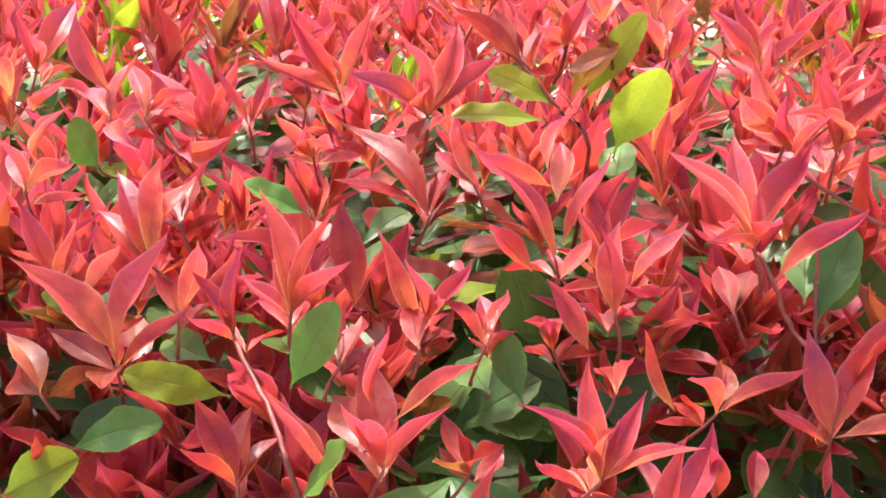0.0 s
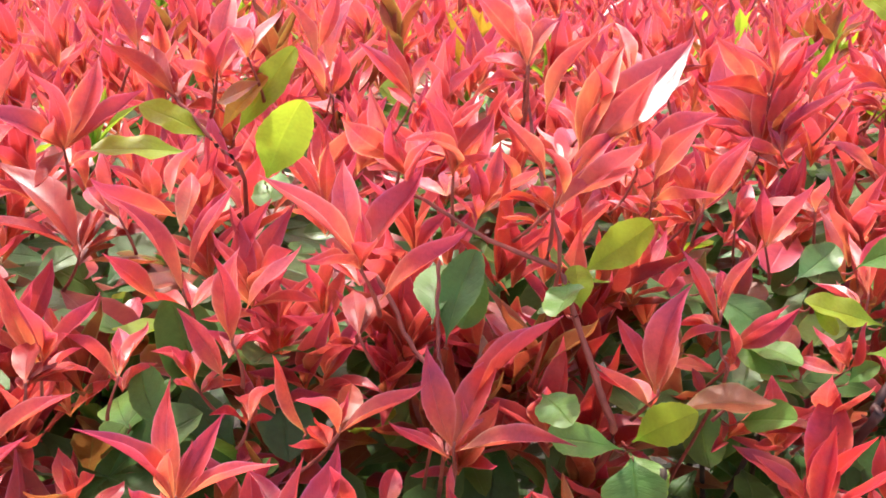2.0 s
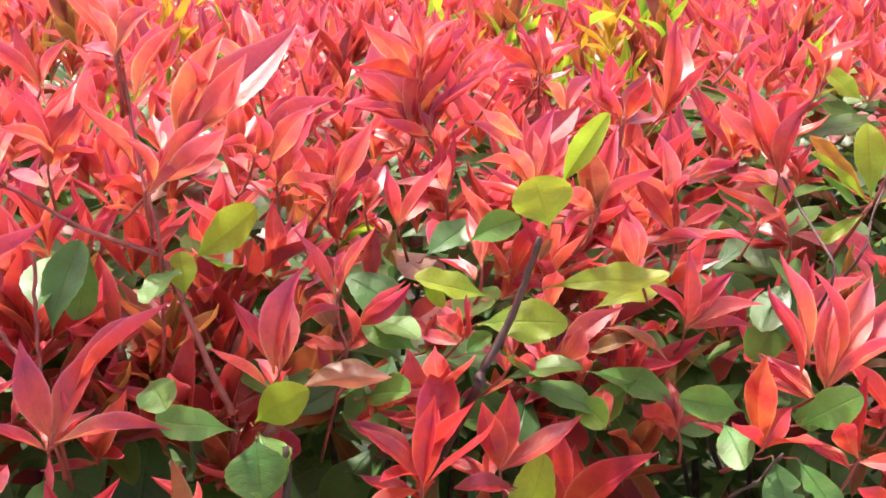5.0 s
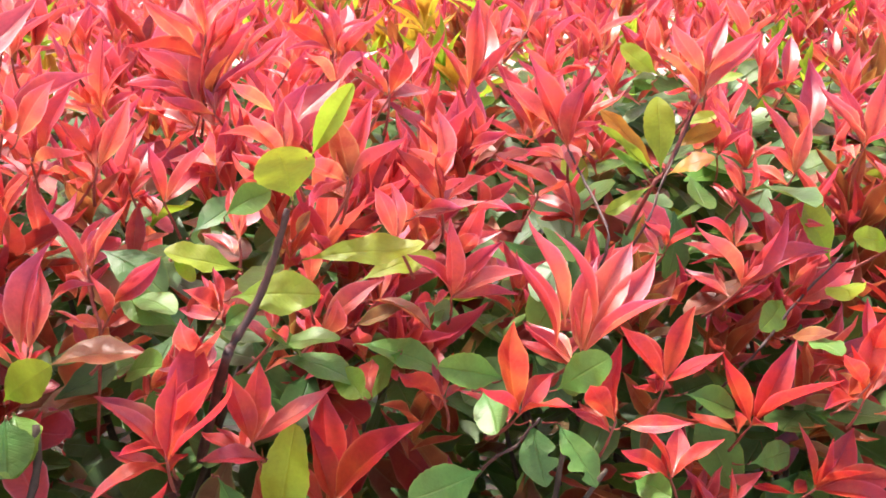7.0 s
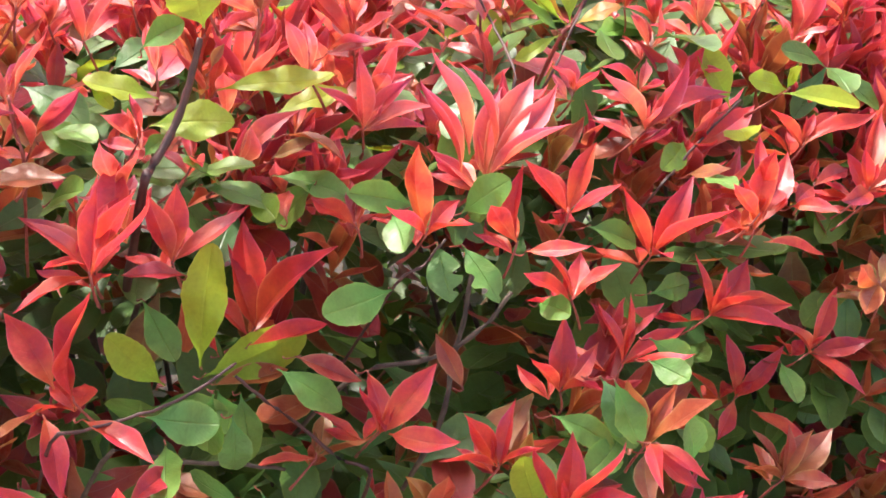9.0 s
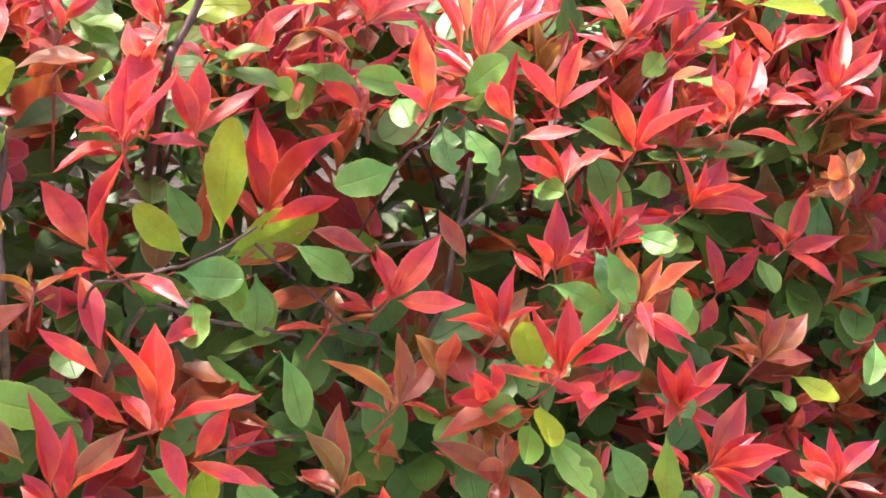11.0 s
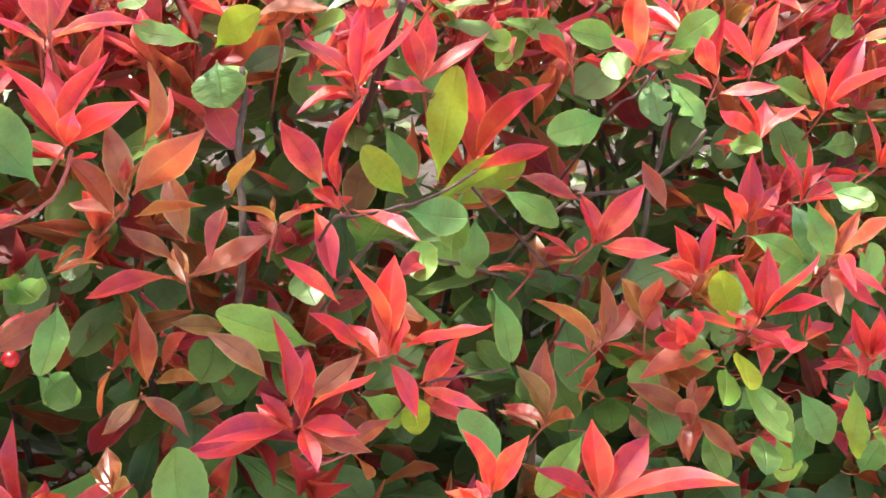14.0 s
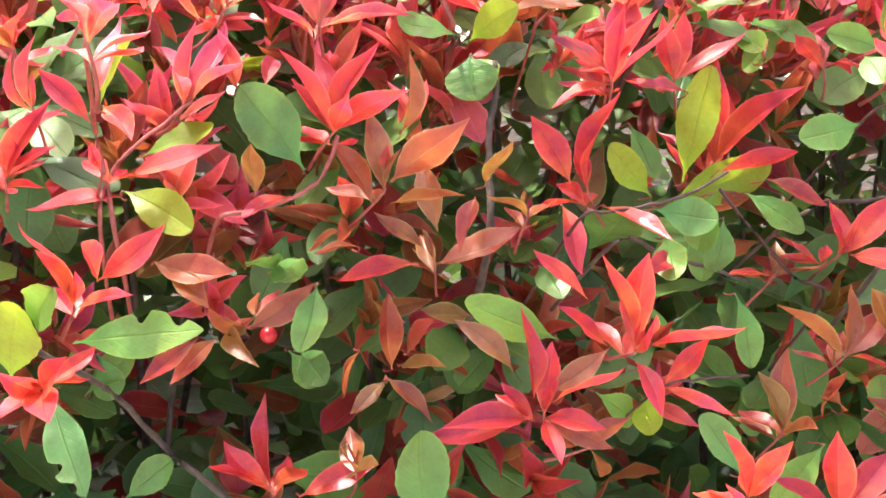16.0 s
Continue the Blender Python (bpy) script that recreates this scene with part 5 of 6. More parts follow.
shoot((0.703, 0.491, 0.691), None, ("g", 1, 0, 0, 0, 29, -32, -51))
shoot((0.858, 0.473, 0.592), None, ("g", 1, 0, 0, 0, 8, 42, 10))
shoot((0.637, 0.517, 0.655), None, ("g", 1, 0, 0, 0, 7, 33, 33))
shoot((0.935, 0.451, 0.561), None, ("g", 1, 0, 0, 0, -33, -2, 48))
shoot((0.084, 0.794, 1.161), None, ("r", 1, 0, 0, 0, 26, 46, 20))
shoot((0.225, 0.679, 1.113), None, ("r", -1, 0, 0, 0, 19, -6, 39))
shoot((0.020, 0.752, 1.076), None, ("r", 1, 0, 0, 0, -25, 43, 13), ("r", 1, 0, 0, 0, -14, 37, 41))
shoot((-0.150, 0.673, 1.070), None, ("w", 1, 0, 0, 0, 0, 47, 19), ("w", 1, 0, 0, 0, -16, 49, 12))
shoot((-0.259, 0.726, 1.133), None, ("r", 1, 0, 0, 0, 6, -34, 31))
shoot((-0.093, 0.816, 1.111), None, ("w", 1, 0, 0, 0, 3, 51, 12), ("w", 1, 0, 0, 0, -10, -35, 28))
shoot((-0.038, 0.524, 1.000), None, ("o", 1, 0, 0, 0, -17, 45, 10))
shoot((-0.051, 0.564, 1.027), None, ("w", 1, 0, 0, 0, -16, 46, 10), ("w", 1, 0, 0, 0, 8, 46, 11))
shoot((-0.012, 0.586, 1.028), None, ("w", 1, 0, 0, 0, -4, 48, 8), ("w", 1, 0, 0, 0, 18, 46, -7))
shoot((0.098, 0.637, 0.982), None, ("r", 1, 0, 0, 0, 18, 47, 6), ("r", 1, 0, 0, 0, -7, 47, -2))
shoot((0.029, 0.666, 0.969), None, ("g", 1, 0, 0, 0, -12, 47, 3))
shoot((-0.128, 0.642, 0.999), None, ("g", 1, 0, 0, 0, -35, 42, -2))
shoot((0.161, 0.635, 1.030), None, ("w", 1, 0, 0, 0, 0, 46, 15), ("w", 1, 0, 0, 0, 20, 47, 12))
shoot((0.719, 0.524, 0.795), None, ("g", 1, 0, 0, 0, 35, -28, -19))
shoot((0.760, 0.527, 0.817), None, ("g", 1, 0, 0, 0, 13, -32, -46, 1.2))
shoot((0.700, 0.502, 0.723), None, ("y", 1, 0, 0, 0, -7, 15, 48))
shoot((0.836, 0.511, 0.738), None, ("g", 1, 0, 0, 0, -17, -13, 46))
shoot((0.776, 0.490, 0.773), None, ("o", -1, 0, 0, 0, -16, 1, 57), ("o", 1, 0, 0, 0, 28, 4, 43), ("o", 1, 0, 0, 0, 33, -37, 49))
shoot((0.692, 0.509, 0.692), None, ("g", 1, 0, 0, 0, -45, -10, 27))
shoot((0.751, 0.483, 0.672), None, ("g", 1, 0, 0, 0, 15, -28, -38))
shoot((0.739, 0.464, 0.612), None, ("g", 1, 0, 0, 0, 31, 27, 26))
shoot((0.808, 0.465, 0.593), None, ("g", 1, 0, 0, 0, -4, -25, 44))
shoot((0.914, 0.471, 0.600), None, ("g", 1, 0, 0, 0, 21, -24, -33))
shoot((0.951, 0.537, 0.655), None, ("g", 1, 0, 0, 0, -4, -43, -4))
shoot((0.650, 0.537, 0.656), None, ("g", 1, 0, 0, 0, -7, -40, -20))
shoot((0.715, 0.482, 0.640), None, ("g", 1, 0, 0, 0, -17, -39, -14))
shoot((0.684, 0.513, 0.637), None, ("g", 1, 0, 0, 0, 9, -26, -36))
shoot((0.693, 0.482, 0.664), None, ("g", 1, 0, 0, 0, 46, 25, -8))
shoot((0.682, 0.524, 0.739), None, ("g", 1, 0, 0, 0, 32, 11, -42))
shoot((0.770, 0.509, 0.780), None, ("g", 1, 0, 0, 0, -44, -27, -13))
shoot((1.001, 0.709, 0.937), None, ("y", 1, 0, 0, 0, -21, -45, 3, 1.6))
shoot((0.929, 0.655, 0.917), None, ("g", 1, 0, 0, 0, 1, -46, 0))
shoot((0.708, 0.578, 0.953), None, ("g", 1, 0, 0, 0, -14, 37, -30))
shoot((0.926, 0.667, 0.915), None, ("o", 1, 0, 0, 0, 13, -40, 14))
shoot((0.948, 0.596, 0.914), None, ("r", 1, 0, 0, 0, 14, 28, 42), ("r", 1, 0, 0, 0, -7, -21, 41))
shoot((1.022, 0.622, 0.905), None, ("w", 1, 0, 0, 0, 55, 21, 4), ("w", 1, 0, 0, 0, -45, -33, 0))
shoot((1.078, 0.585, 0.806), None, ("o", 1, 0, 0, 0, -47, -12, 32), ("o", 1, 0, 0, 0, -6, 14, 43))
shoot((0.870, 0.571, 0.751), None, ("g", 1, 0, 0, 0, 27, 4, -49))
shoot((0.950, 0.543, 0.679), None, ("o", 1, 0, 0, 0, 30, 0, 41))
shoot((0.747, 0.602, 0.848), None, ("g", 1, 0, 0, 0, 3, -47, 8))
shoot((0.875, 0.641, 0.823), None, ("g", 1, 0, 0, 0, 52, 17, -4))
shoot((0.448, 0.632, 0.963), None, ("r", -1, 0, 0, 0, -15, -25, 43), ("r", 1, 0, 0, 0, 8, -33, 38))
shoot((0.609, 0.623, 0.922), None, ("w", 1, 0, 0, 0, 10, 38, 25), ("w", -1, 0, 0, 0, -40, -22, 33), ("w", 1, 0, 0, 0, 45, 31, -13))
shoot((0.557, 0.620, 0.933), None, ("w", 1, 0, 0, 0, 15, 44, 10))
shoot((0.535, 0.638, 0.950), None, ("g", 1, 0, 0, 0, 7, -44, -5))
shoot((0.500, 0.648, 0.975), None, ("r", 1, 0, 0, 0, 12, 46, 8), ("r", 1, 0, 0, 0, -4, -47, 13))
shoot((0.527, 0.658, 1.001), None, ("r", 1, 0, 0, 0, -7, -30, 39), ("r", 1, 0, 0, 0, 12, 48, 1))
shoot((0.581, 0.675, 0.981), None, ("r", 1, 0, 0, 0, 24, 39, 22))
shoot((0.464, 0.647, 0.994), None, ("r", -1, 0, 0, 0, -28, -33, 28), ("r", 1, 0, 0, 0, -8, -31, 40))
shoot((0.650, 0.731, 1.052), None, ("r", 1, 0, 0, 0, -36, -9, 29), ("r", 1, 0, 0, 0, 7, 35, 50), ("r", 1, 20, -2, 20, 34, -43, 42), ("r", 1, 0, 0, 0, -4, -39, 28))
shoot((0.521, 0.654, 0.954), None, ("g", 1, 0, 0, 0, -31, -23, 27))
shoot((0.082, 0.800, 1.123), None, ("a", 1, 0, 0, 0, 33, 3, 37, 0.9))
shoot((0.289, 0.635, 1.040), None, ("y", -1, 0, 0, 0, 0, 16, 24, 1.15))
shoot((0.282, 0.636, 1.046), None, ("g", 1, 0, 0, 0, -20, -8, -4, 0.9))
shoot((0.435, 0.647, 1.035), None, ("y", 1, 0, 0, 0, 12, -14, -14, 0.8))
shoot((0.363, 0.671, 1.000), None, ("r", 1, 0, 0, 0, 19, -16, -6, 0.7))
shoot((0.468, 0.656, 0.980), None, ("g", 1, 0, 0, 0, 15, -10, 16, 1.1))
shoot((0.421, 0.723, 1.011), None, ("w", 1, 0, 0, 0, 7, 10, 41, 1.25))
shoot((0.361, 0.672, 1.003), None, ("r", 1, 0, 0, 0, 31, -14, 14, 1))
shoot((0.450, 0.683, 0.975), None, ("w", 1, 0, 0, 0, 8, 4, 25, 1.1))
shoot((0.399, 0.730, 1.022), None, ("g", 1, 0, 0, 0, 38, -35, -27, 1.2))
shoot((0.383, 0.675, 0.969), None, ("w", 1, 0, 0, 0, -7, 8, 17, 1.2))
shoot((0.519, 0.657, 1.038), None, ("o", 1, 0, 0, 0, 10, 1, 16, 1))
shoot((0.563, 0.673, 0.966), None, ("o", 1, 0, 0, 0, 33, -20, 16, 1.1))


def branch(kind, thin, thick, *points):
    """A branch of a shrub, thin at its first point; thickness in millimetres."""
    s = shrub_near(points[0][0])
    pts = [Vector(p) for p in points]
    line = []
    for i in range(len(pts) - 1):
        a, b, c, d = pts[max(i - 1, 0)], pts[i], pts[i + 1], pts[min(i + 2, len(pts) - 1)]
        for k in range(4):
            t = k / 4
            line.append(0.5 * (2 * b + (c - a) * t + (2 * a - 5 * b + 4 * c - d) * t * t + (3 * b - a - 3 * c + d) * t ** 3) + Vector((pick.uniform(-1, 1), pick.uniform(-1, 1), pick.uniform(-1, 1))) * 0.0006)
    line.append(pts[-1])
    skin = {"r": TWIG_RED, "d": TWIG_DARK, "b": BARK}[kind]
    fine = 0.00075 if kind == "r" else 0.00066
    name = "branch" if kind == "b" else "twig"
    part(name, tube_mesh(name, [p - pts[0] for p in line], thin * fine, thick * fine, 8), skin, s, where=pts[0] - s.location)


branch("b", 3.0, 4.2, (0.013, 0.450, 0.817), (0.034, 0.496, 0.779), (0.054, 0.569, 0.723), (0.085, 0.595, 0.662), (0.128, 0.568, 0.629), (0.169, 0.533, 0.597), (0.189, 0.616, 0.481))
branch("r", 1.3, 3.4, (0.189, 0.667, 1.109), (0.216, 0.655, 1.094), (0.244, 0.645, 1.078), (0.276, 0.643, 1.064), (0.286, 0.646, 1.041), (0.299, 0.641, 1.003), (0.306, 0.640, 0.982), (0.317, 0.655, 0.950), (0.325, 0.780, 0.850))
branch("r", 1.2, 1.8, (0.263, 0.697, 1.186), (0.266, 0.680, 1.148), (0.270, 0.657, 1.111), (0.277, 0.641, 1.067), (0.280, 0.733, 0.945))
branch("d", 3.2, 5.0, (0.504, 0.618, 1.065), (0.496, 0.621, 1.036), (0.483, 0.620, 1.008), (0.464, 0.612, 0.983), (0.458, 0.604, 0.975), (0.455, 0.700, 0.871))
branch("d", 1.5, 1.9, (0.499, 0.551, 0.865), (0.476, 0.543, 0.857), (0.455, 0.534, 0.853), (0.424, 0.531, 0.849), (0.398, 0.529, 0.847), (0.378, 0.530, 0.843), (0.368, 0.630, 0.740))
branch("d", 1.8, 2.2, (0.503, 0.572, 0.846), (0.525, 0.576, 0.820), (0.552, 0.580, 0.792), (0.574, 0.574, 0.767), (0.594, 0.562, 0.754), (0.604, 0.656, 0.648))
branch("b", 3.5, 4.5, (0.347, 0.643, 0.936), (0.344, 0.631, 0.909), (0.336, 0.618, 0.887), (0.332, 0.601, 0.857), (0.327, 0.583, 0.806), (0.325, 0.674, 0.681))
branch("b", 2.5, 3.0, (0.720, 0.592, 0.866), (0.696, 0.594, 0.839), (0.660, 0.603, 0.818), (0.605, 0.619, 0.807), (0.578, 0.728, 0.702))
branch("b", 3.0, 3.2, (0.699, 0.617, 0.877), (0.692, 0.615, 0.844), (0.682, 0.613, 0.810), (0.662, 0.602, 0.756), (0.652, 0.696, 0.628))
branch("d", 1.5, 1.8, (0.655, 0.568, 0.924), (0.639, 0.570, 0.906), (0.620, 0.575, 0.892), (0.610, 0.678, 0.785))
branch("b", 2.0, 2.6, (0.534, 0.573, 0.768), (0.491, 0.560, 0.788), (0.451, 0.549, 0.804), (0.417, 0.552, 0.818), (0.400, 0.654, 0.725))
branch("d", 1.5, 1.5, (0.509, 0.512, 0.718), (0.486, 0.512, 0.719), (0.464, 0.515, 0.717), (0.440, 0.522, 0.709), (0.427, 0.625, 0.606))
branch("r", 1.5, 2.0, (0.122, 0.561, 0.937), (0.101, 0.560, 0.920), (0.080, 0.557, 0.906), (0.062, 0.551, 0.886), (0.055, 0.541, 0.859), (0.051, 0.636, 0.746))
branch("r", 1.8, 2.2, (0.064, 0.443, 0.995), (0.060, 0.505, 0.948), (0.058, 0.547, 0.914), (0.062, 0.549, 0.883), (0.065, 0.540, 0.851), (0.066, 0.635, 0.735))
branch("r", 1.8, 2.2, (0.215, 0.557, 0.907), (0.202, 0.551, 0.881), (0.182, 0.549, 0.867), (0.152, 0.551, 0.859), (0.129, 0.553, 0.850), (0.117, 0.654, 0.746))
branch("d", 1.6, 2.0, (0.931, 0.823, 1.089), (0.904, 0.809, 1.052), (0.870, 0.783, 1.020), (0.833, 0.750, 0.991), (0.814, 0.833, 0.877))
branch("d", 1.6, 2.0, (0.783, 0.788, 1.056), (0.787, 0.770, 1.038), (0.782, 0.731, 1.018), (0.764, 0.684, 0.995), (0.755, 0.760, 0.883))
branch("d", 1.6, 2.0, (1.004, 0.706, 0.966), (0.964, 0.702, 0.937), (0.926, 0.687, 0.916), (0.895, 0.672, 0.901), (0.879, 0.764, 0.793))
branch("r", 1.6, 2.0, (-0.108, 0.596, 1.028), (-0.095, 0.575, 1.015), (-0.080, 0.546, 1.002), (-0.070, 0.522, 0.986), (-0.064, 0.610, 0.879))
branch("r", 1.6, 2.0, (0.170, 0.627, 1.068), (0.181, 0.626, 1.046), (0.191, 0.624, 1.024), (0.209, 0.618, 0.997), (0.217, 0.714, 0.884))
branch("r", 1.4, 1.6, (0.208, 0.647, 1.070), (0.206, 0.641, 1.048), (0.206, 0.635, 1.024), (0.206, 0.627, 0.993), (0.206, 0.723, 0.878))
branch("r", 1.5, 2.6, (0.927, 0.821, 1.113), (0.920, 0.817, 1.091), (0.909, 0.811, 1.065), (0.896, 0.806, 1.044), (0.882, 0.801, 1.026), (0.865, 0.793, 1.014), (0.865, 0.873, 0.914))
branch("r", 1.3, 2.2, (0.006, 0.851, 1.181), (0.032, 0.837, 1.162), (0.056, 0.822, 1.140), (0.079, 0.809, 1.113), (0.097, 0.800, 1.091), (0.097, 0.890, 0.981))
branch("r", 1.3, 1.6, (0.386, 0.667, 1.019), (0.388, 0.666, 1.000), (0.391, 0.666, 0.981), (0.391, 0.756, 0.871))


# ---- the joined rest of the foliage ----
r = random.Random(11)
rest = {s: [] for s in SHRUBS}
far = []
for s, m, k in EXTRA:
    rest[s].append((r.choice(YOUNG_FAR if k in "rswo" else OLD_FAR), m, k))
tree = kdtree.KDTree(2 * len(PLACED))
for i, (mid, end) in enumerate(PLACED):
    tree.insert(mid, 2 * i)
    tree.insert(end, 2 * i + 1)
tree.balance()


# dark hollows between the shoots, where one looks into the shrubs
HOLLOWS = [((0.70, 0.66, 0.83), 0.078), ((0.75, 0.80, 0.80), 0.085), ((0.51, 0.63, 0.75), 0.05), ((0.07, 0.67, 0.61), 0.065),
           ((0.13, 0.65, 0.66), 0.055), ((-0.02, 0.65, 0.62), 0.055), ((0.69, 0.69, 0.94), 0.05), ((0.17, 0.68, 0.92), 0.045),
           ((0.49, 0.72, 0.98), 0.045), ((0.02, 0.75, 1.02), 0.045), ((0.44, 0.64, 0.86), 0.045), ((0.70, 0.73, 0.97), 0.045), ((0.37, 0.66, 0.88), 0.045),
           ((0.14, 0.62, 0.71), 0.06), ((0.20, 0.63, 0.67), 0.06), ((0.09, 0.64, 0.73), 0.05), ((1.07, 0.65, 0.70), 0.05), ((1.06, 0.68, 0.84), 0.05), ((0.378, 0.745, 0.925), 0.05)]


def hollow(p):
    return any((p - Vector(c)).length < q or ((p.x - c[0]) ** 2 + (p.z - c[2]) ** 2 < q * q and c[1] - 0.06 < p.y < c[1] + 0.32) for c, q in HOLLOWS)


def over_lime(p):
    """Where a leaf would take the sun from the yellow-green leaves, which stand free."""
    for c in SUNLIT:
        d = p - c
        s = d.dot(sun_way)
        if -0.01 < s < 0.3 and (d - s * sun_way).length < 0.055:
            return True
    return False


def free(p, room):
    return tree.find(p)[2] > room and not hollow(p) and not over_lime(p)


# the flat top, receding
UNRIPE = [(0.79, 1.17, 0.10), (0.66, 1.22, 0.05), (0.24, 1.12, 0.045), (0.36, 1.25, 0.05), (1.22, 1.02, 0.05)]
WEST, EAST, BACK = -1.7, 4.7, 4.6
y = 0.74
while y < BACK:
    step = 0.041 + 0.02 * max(0, y - 1.0)
    x = WEST
    while x < EAST:
        p = Vector((x + r.uniform(-0.4, 0.4) * step, y + r.uniform(-0.4, 0.4) * step, TOP - 0.3 * max(0.0, 1.12 - y) + r.uniform(-0.045, 0.035) + 0.03 * noise.noise(Vector((x * 3, y * 3, 0)))))
        x += step
        if not free(p + Vector((0, 0, 0.03)), 0.046) or y < 1.15 and noise.noise(Vector((x * 14, y * 14, 5))) < -0.22:
            continue
        bag = rest[shrub_near(p.x)] if y < 1.5 and -0.7 < x < 1.8 else far
        axis = Vector((r.uniform(-0.3, 0.3), r.uniform(-0.35, 0.25), 1))
        key = r.choices("rwoy", (85, 4, 6, 5))[0]
        if key == "y" and p.y < 0.95:
            key = "r"
        # patches of shoots that stayed yellow-green
        if any((p.x - a) ** 2 + (p.y - b) ** 2 < c * c for a, b, c in UNRIPE):
            key = "yoa"[int(p.x * 977) % 3]
        near = y < 1.5 and -0.9 < x < 2.2
        rosette(p, axis, r.uniform(0.047, 0.066), key, r, bag, 7 if y < 2 else 6, YOUNG_FAR if near else YOUNG_COARSE)
        for _ in range(2 if y < 2 else 1):
            q = p + Vector((r.uniform(-0.03, 0.03), r.uniform(-0.03, 0.03), -r.uniform(0.06, 0.15)))
            old_leaf(q, Vector((r.uniform(-1, 1), r.uniform(-1, 1), r.uniform(-0.5, 0.5))), r.uniform(0.05, 0.08), r.choices("gyowr", (50, 6, 18, 10, 16))[0], r, bag)
    y += step
# the front
for k in range(1950):
    x, z = r.uniform(-0.7, 1.9), r.uniform(0.2, 1.0) if k < 1500 else r.uniform(0.86, 1.04)
    p = Vector((x, front(x, z) + r.uniform(0.05, 0.17), z))
    if not free(p + Vector((0, -0.02, 0.02)), 0.045 if z < 0.86 else 0.042) or z < 0.86 and noise.noise(Vector((x * 8, 0, z * 8 + 3))) < -0.12:
        continue
    axis = Vector((r.uniform(-0.5, 0.5), -0.7, r.uniform(0.1, 0.9) + 0.9 * (z > 0.86)))
    low = max(0.0, min(1.0, (0.95 - z) / 0.3))
    key = r.choices("rwog", (64 - 50 * low, 9 - 5 * low, 17 + 28 * low, 6 + 32 * low))[0]
    bag = rest[shrub_near(x)]
    if key == "g":
        for _ in range(4):
            old_leaf(p, Vector((r.uniform(-1, 1), r.uniform(-1, 0.2), r.uniform(-1, 0.5))), r.uniform(0.05, 0.08), "g", r, bag)
    else:
        rosette(p, axis, r.uniform(0.055, 0.078), key, r, bag, r.randint(4, 6))
for k in range(3600):
    x, z = r.uniform(-0.75, 1.95), r.uniform(0.15, 1.02)
    p = Vector((x, front(x, z) + r.uniform(0.09, 0.34), z))
    if hollow(p) or noise.noise(Vector((x * 8, 0, z * 8 + 3))) < -0.2 and p.y < front(x, z) + 0.2:
        continue
    if z > 0.84 and p.y < front(x, z) + 0.17 and r.random() < 0.6:
        continue
    old_leaf(p, Vector((r.uniform(-1, 1), r.uniform(-1, 0.4), r.uniform(-1, 0.4))), r.uniform(0.055, 0.09), r.choices("gowr", (70, 20, 10, 0) if z < 0.84 else (44, 20, 18, 18))[0], r, rest[shrub_near(x)])
for k in range(13000):
    p = Vector((r.uniform(-0.9, 2.3), r.uniform(0.78, 1.9), r.uniform(0.04, 0.99) if k % 3 else r.uniform(0.9, 1.0)))
    if p.y < 1.0 and (over_lime(p) or hollow(p)) or p.z > TOP - 0.06 - 0.3 * max(0.0, 1.12 - p.y):
        continue
    old_leaf(p, Vector((r.uniform(-1, 1), r.uniform(-1, 1), r.uniform(-1, 0.4))), r.uniform(0.06, 0.09), r.choices("gow", (80, 13, 7))[0], r, rest[shrub_near(p.x)] if p.y < 1.2 else far)
# low twigs' leaves over the soil
for k in range(4500):
    p = Vector((r.uniform(-0.8, 2.2), r.uniform(0.62, 1.9), r.uniform(0.08, 0.45)))
    old_leaf(p, Vector((r.uniform(-1, 1), r.uniform(-1, 1), r.uniform(-0.6, 0.3))), r.uniform(0.06, 0.09), r.choices("gow", (70, 22, 8))[0], r, rest[shrub_near(p.x)] if p.y < 1.2 else far)
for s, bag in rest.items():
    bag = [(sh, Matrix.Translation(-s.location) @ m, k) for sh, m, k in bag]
    part("foliage", foliage_mesh("foliage", bag), None, s, "dense red young and green old leaves, the greens darkened for shade", "stuff")
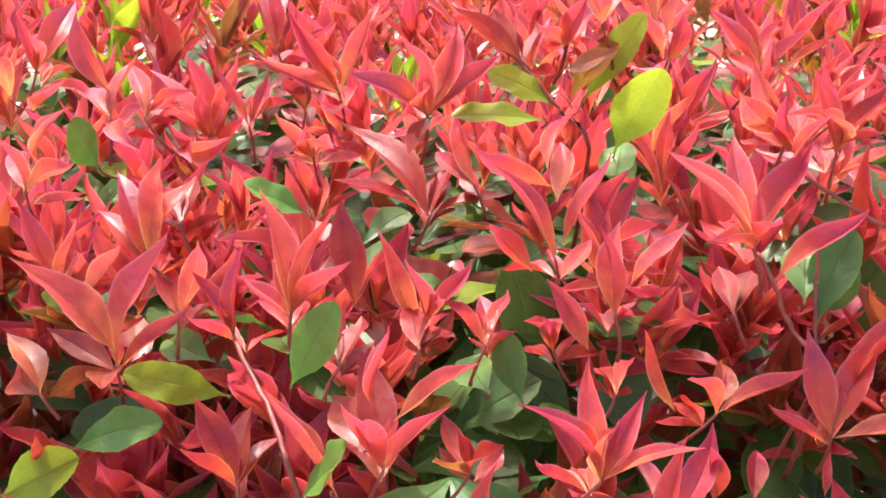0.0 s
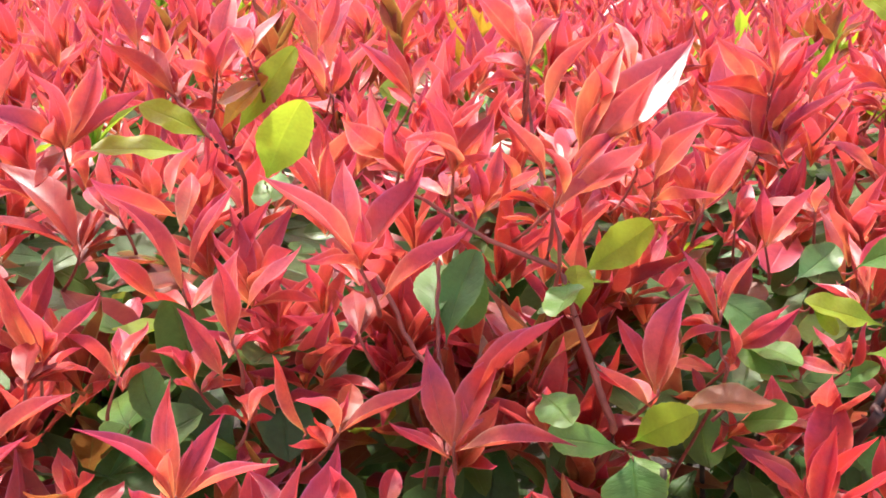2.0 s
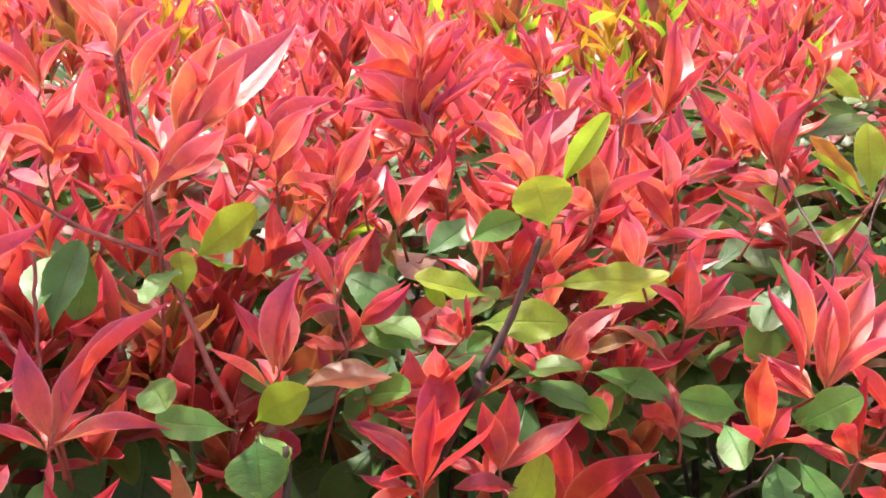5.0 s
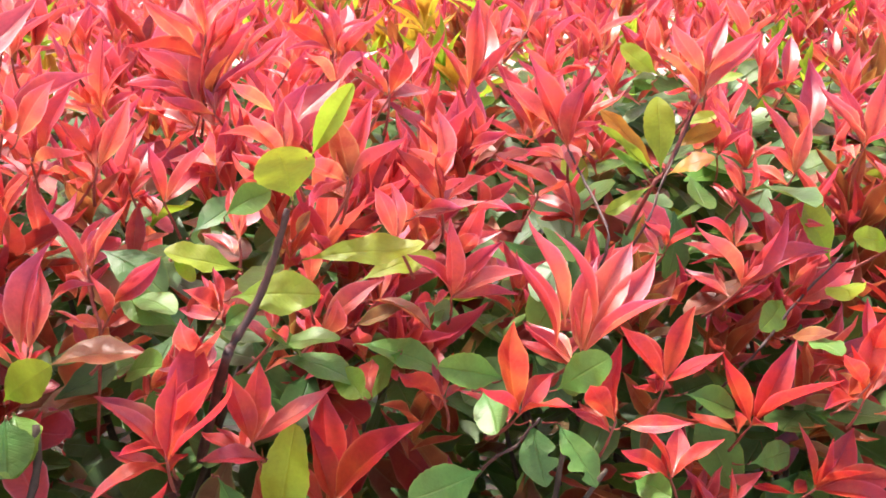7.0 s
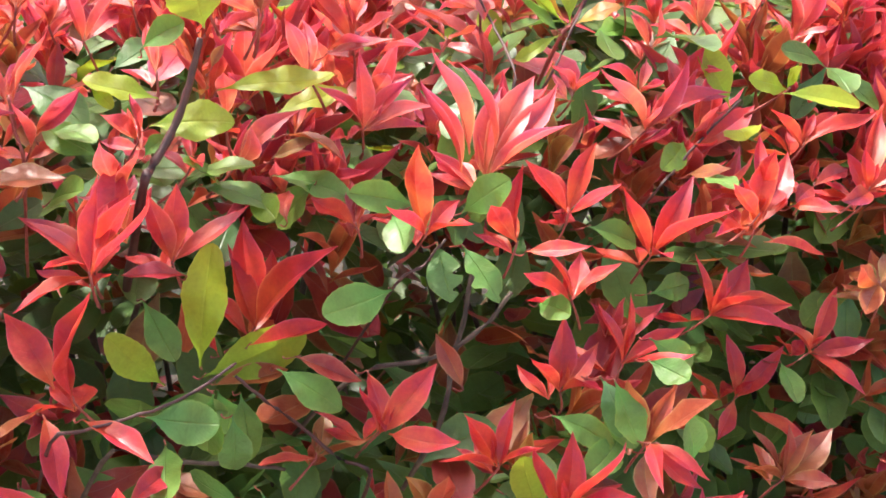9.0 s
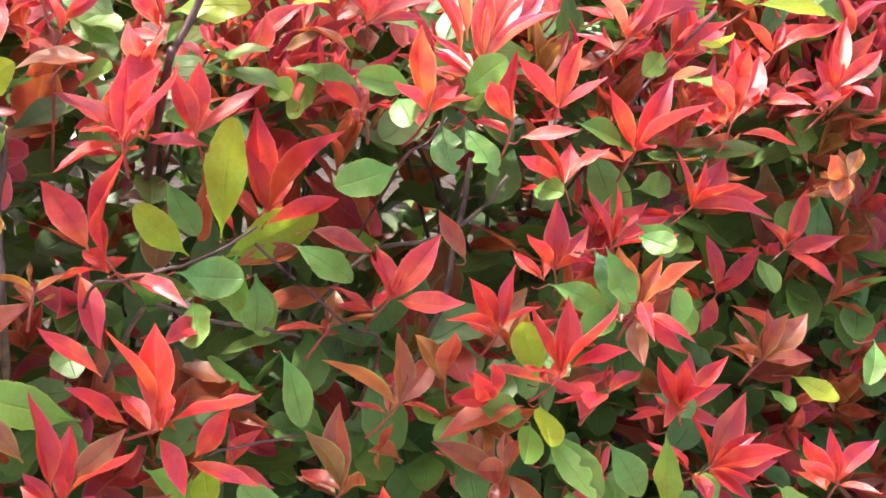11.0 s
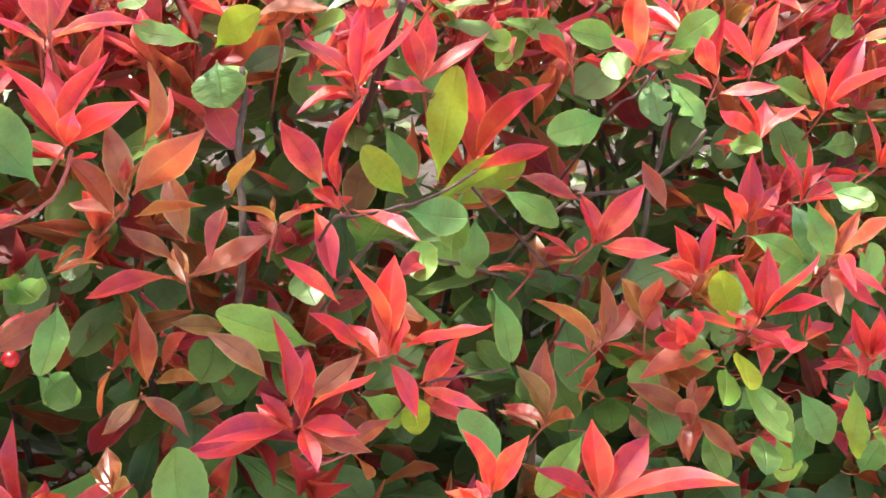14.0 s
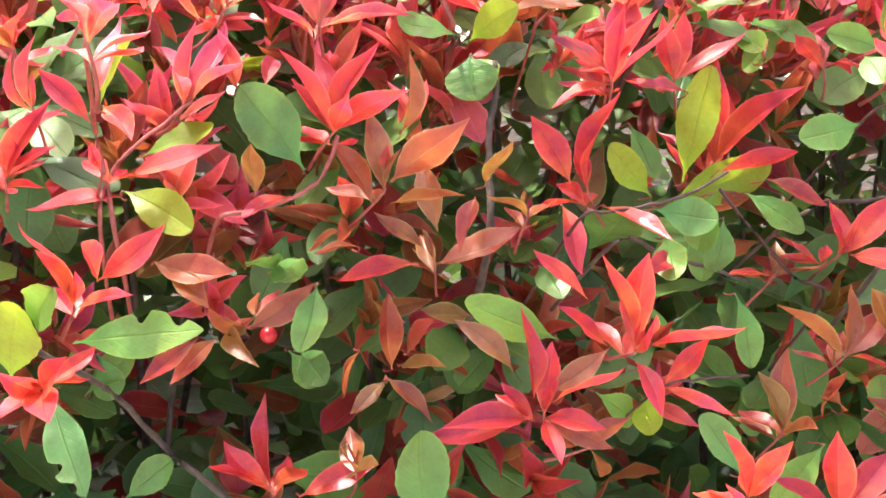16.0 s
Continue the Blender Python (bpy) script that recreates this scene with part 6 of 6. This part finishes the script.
# the hedge's skin beyond the near shrubs: its front further along, its ends and its back
for k in range(9000):
    z = r.uniform(0.08, 1.0)
    u = r.uniform(0, 18.0)
    if u < 4.2:
        x = r.uniform(WEST, -0.7) if r.random() < 0.3 else r.uniform(1.9, EAST)
        p, out = Vector((x, front(x, z) + r.uniform(0.02, 0.2), z)), Vector((0, -1, 0))
    elif u < 8.2:
        p, out = Vector((WEST + r.uniform(0, 0.2), r.uniform(0.6, BACK), z)), Vector((-1, 0, 0))
    elif u < 12.2:
        p, out = Vector((EAST - r.uniform(0, 0.2), r.uniform(0.6, BACK), z)), Vector((1, 0, 0))
    else:
        p, out = Vector((r.uniform(WEST, EAST), BACK - r.uniform(0, 0.2), z)), Vector((0, 1, 0))
    key = r.choices("grow", (60 - 40 * z, 60 * z, 15, 12))[0]
    if key in "go":
        old_leaf(p, out + Vector((r.uniform(-1, 1), r.uniform(-1, 1), r.uniform(-1, 0.4))), r.uniform(0.06, 0.09), key, r, far)
    else:
        rosette(p, out + Vector((r.uniform(-0.4, 0.4), r.uniform(-0.4, 0.4), r.uniform(0.2, 1.0))), r.uniform(0.06, 0.085), key, r, far, 5, YOUNG_COARSE)
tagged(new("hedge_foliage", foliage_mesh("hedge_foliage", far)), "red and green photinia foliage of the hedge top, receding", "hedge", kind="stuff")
# stems of each shrub, from the soil up into the leaves
for s in SHRUBS:
    for k in range(6):
        a = Vector((r.uniform(-0.1, 0.1), r.uniform(-0.1, 0.1), -0.03))
        b = Vector((r.uniform(-0.26, 0.26), r.uniform(-0.12, 0.3), r.uniform(0.75, 1.0)))
        part("stem", tube_mesh("stem", bent(a, b, (r.uniform(-0.06, 0.06), r.uniform(-0.06, 0.06), 0), 7), r.uniform(0.005, 0.009), 0.0022), BARK, s)
# a ripe berry between the front leaves
bm = bmesh.new()
bmesh.ops.create_icosphere(bm, subdivisions=2, radius=0.0062)
for v in bm.verts:
    v.co.z *= 1.0 - 0.12 * (v.co.z > 0)
me = bpy.data.meshes.new("berry")
bm.to_mesh(me)
bm.free()
me.shade_smooth()
home = shrub_near(0.16)
part("berry", me, rough_material("red_berry", (0.36, 0.008, 0.014), (0.48, 0.014, 0.018), 200, 0.3, 0.0002), home, "small bright red berry", where=Vector((0.160, 0.545, 0.771)) - home.location)
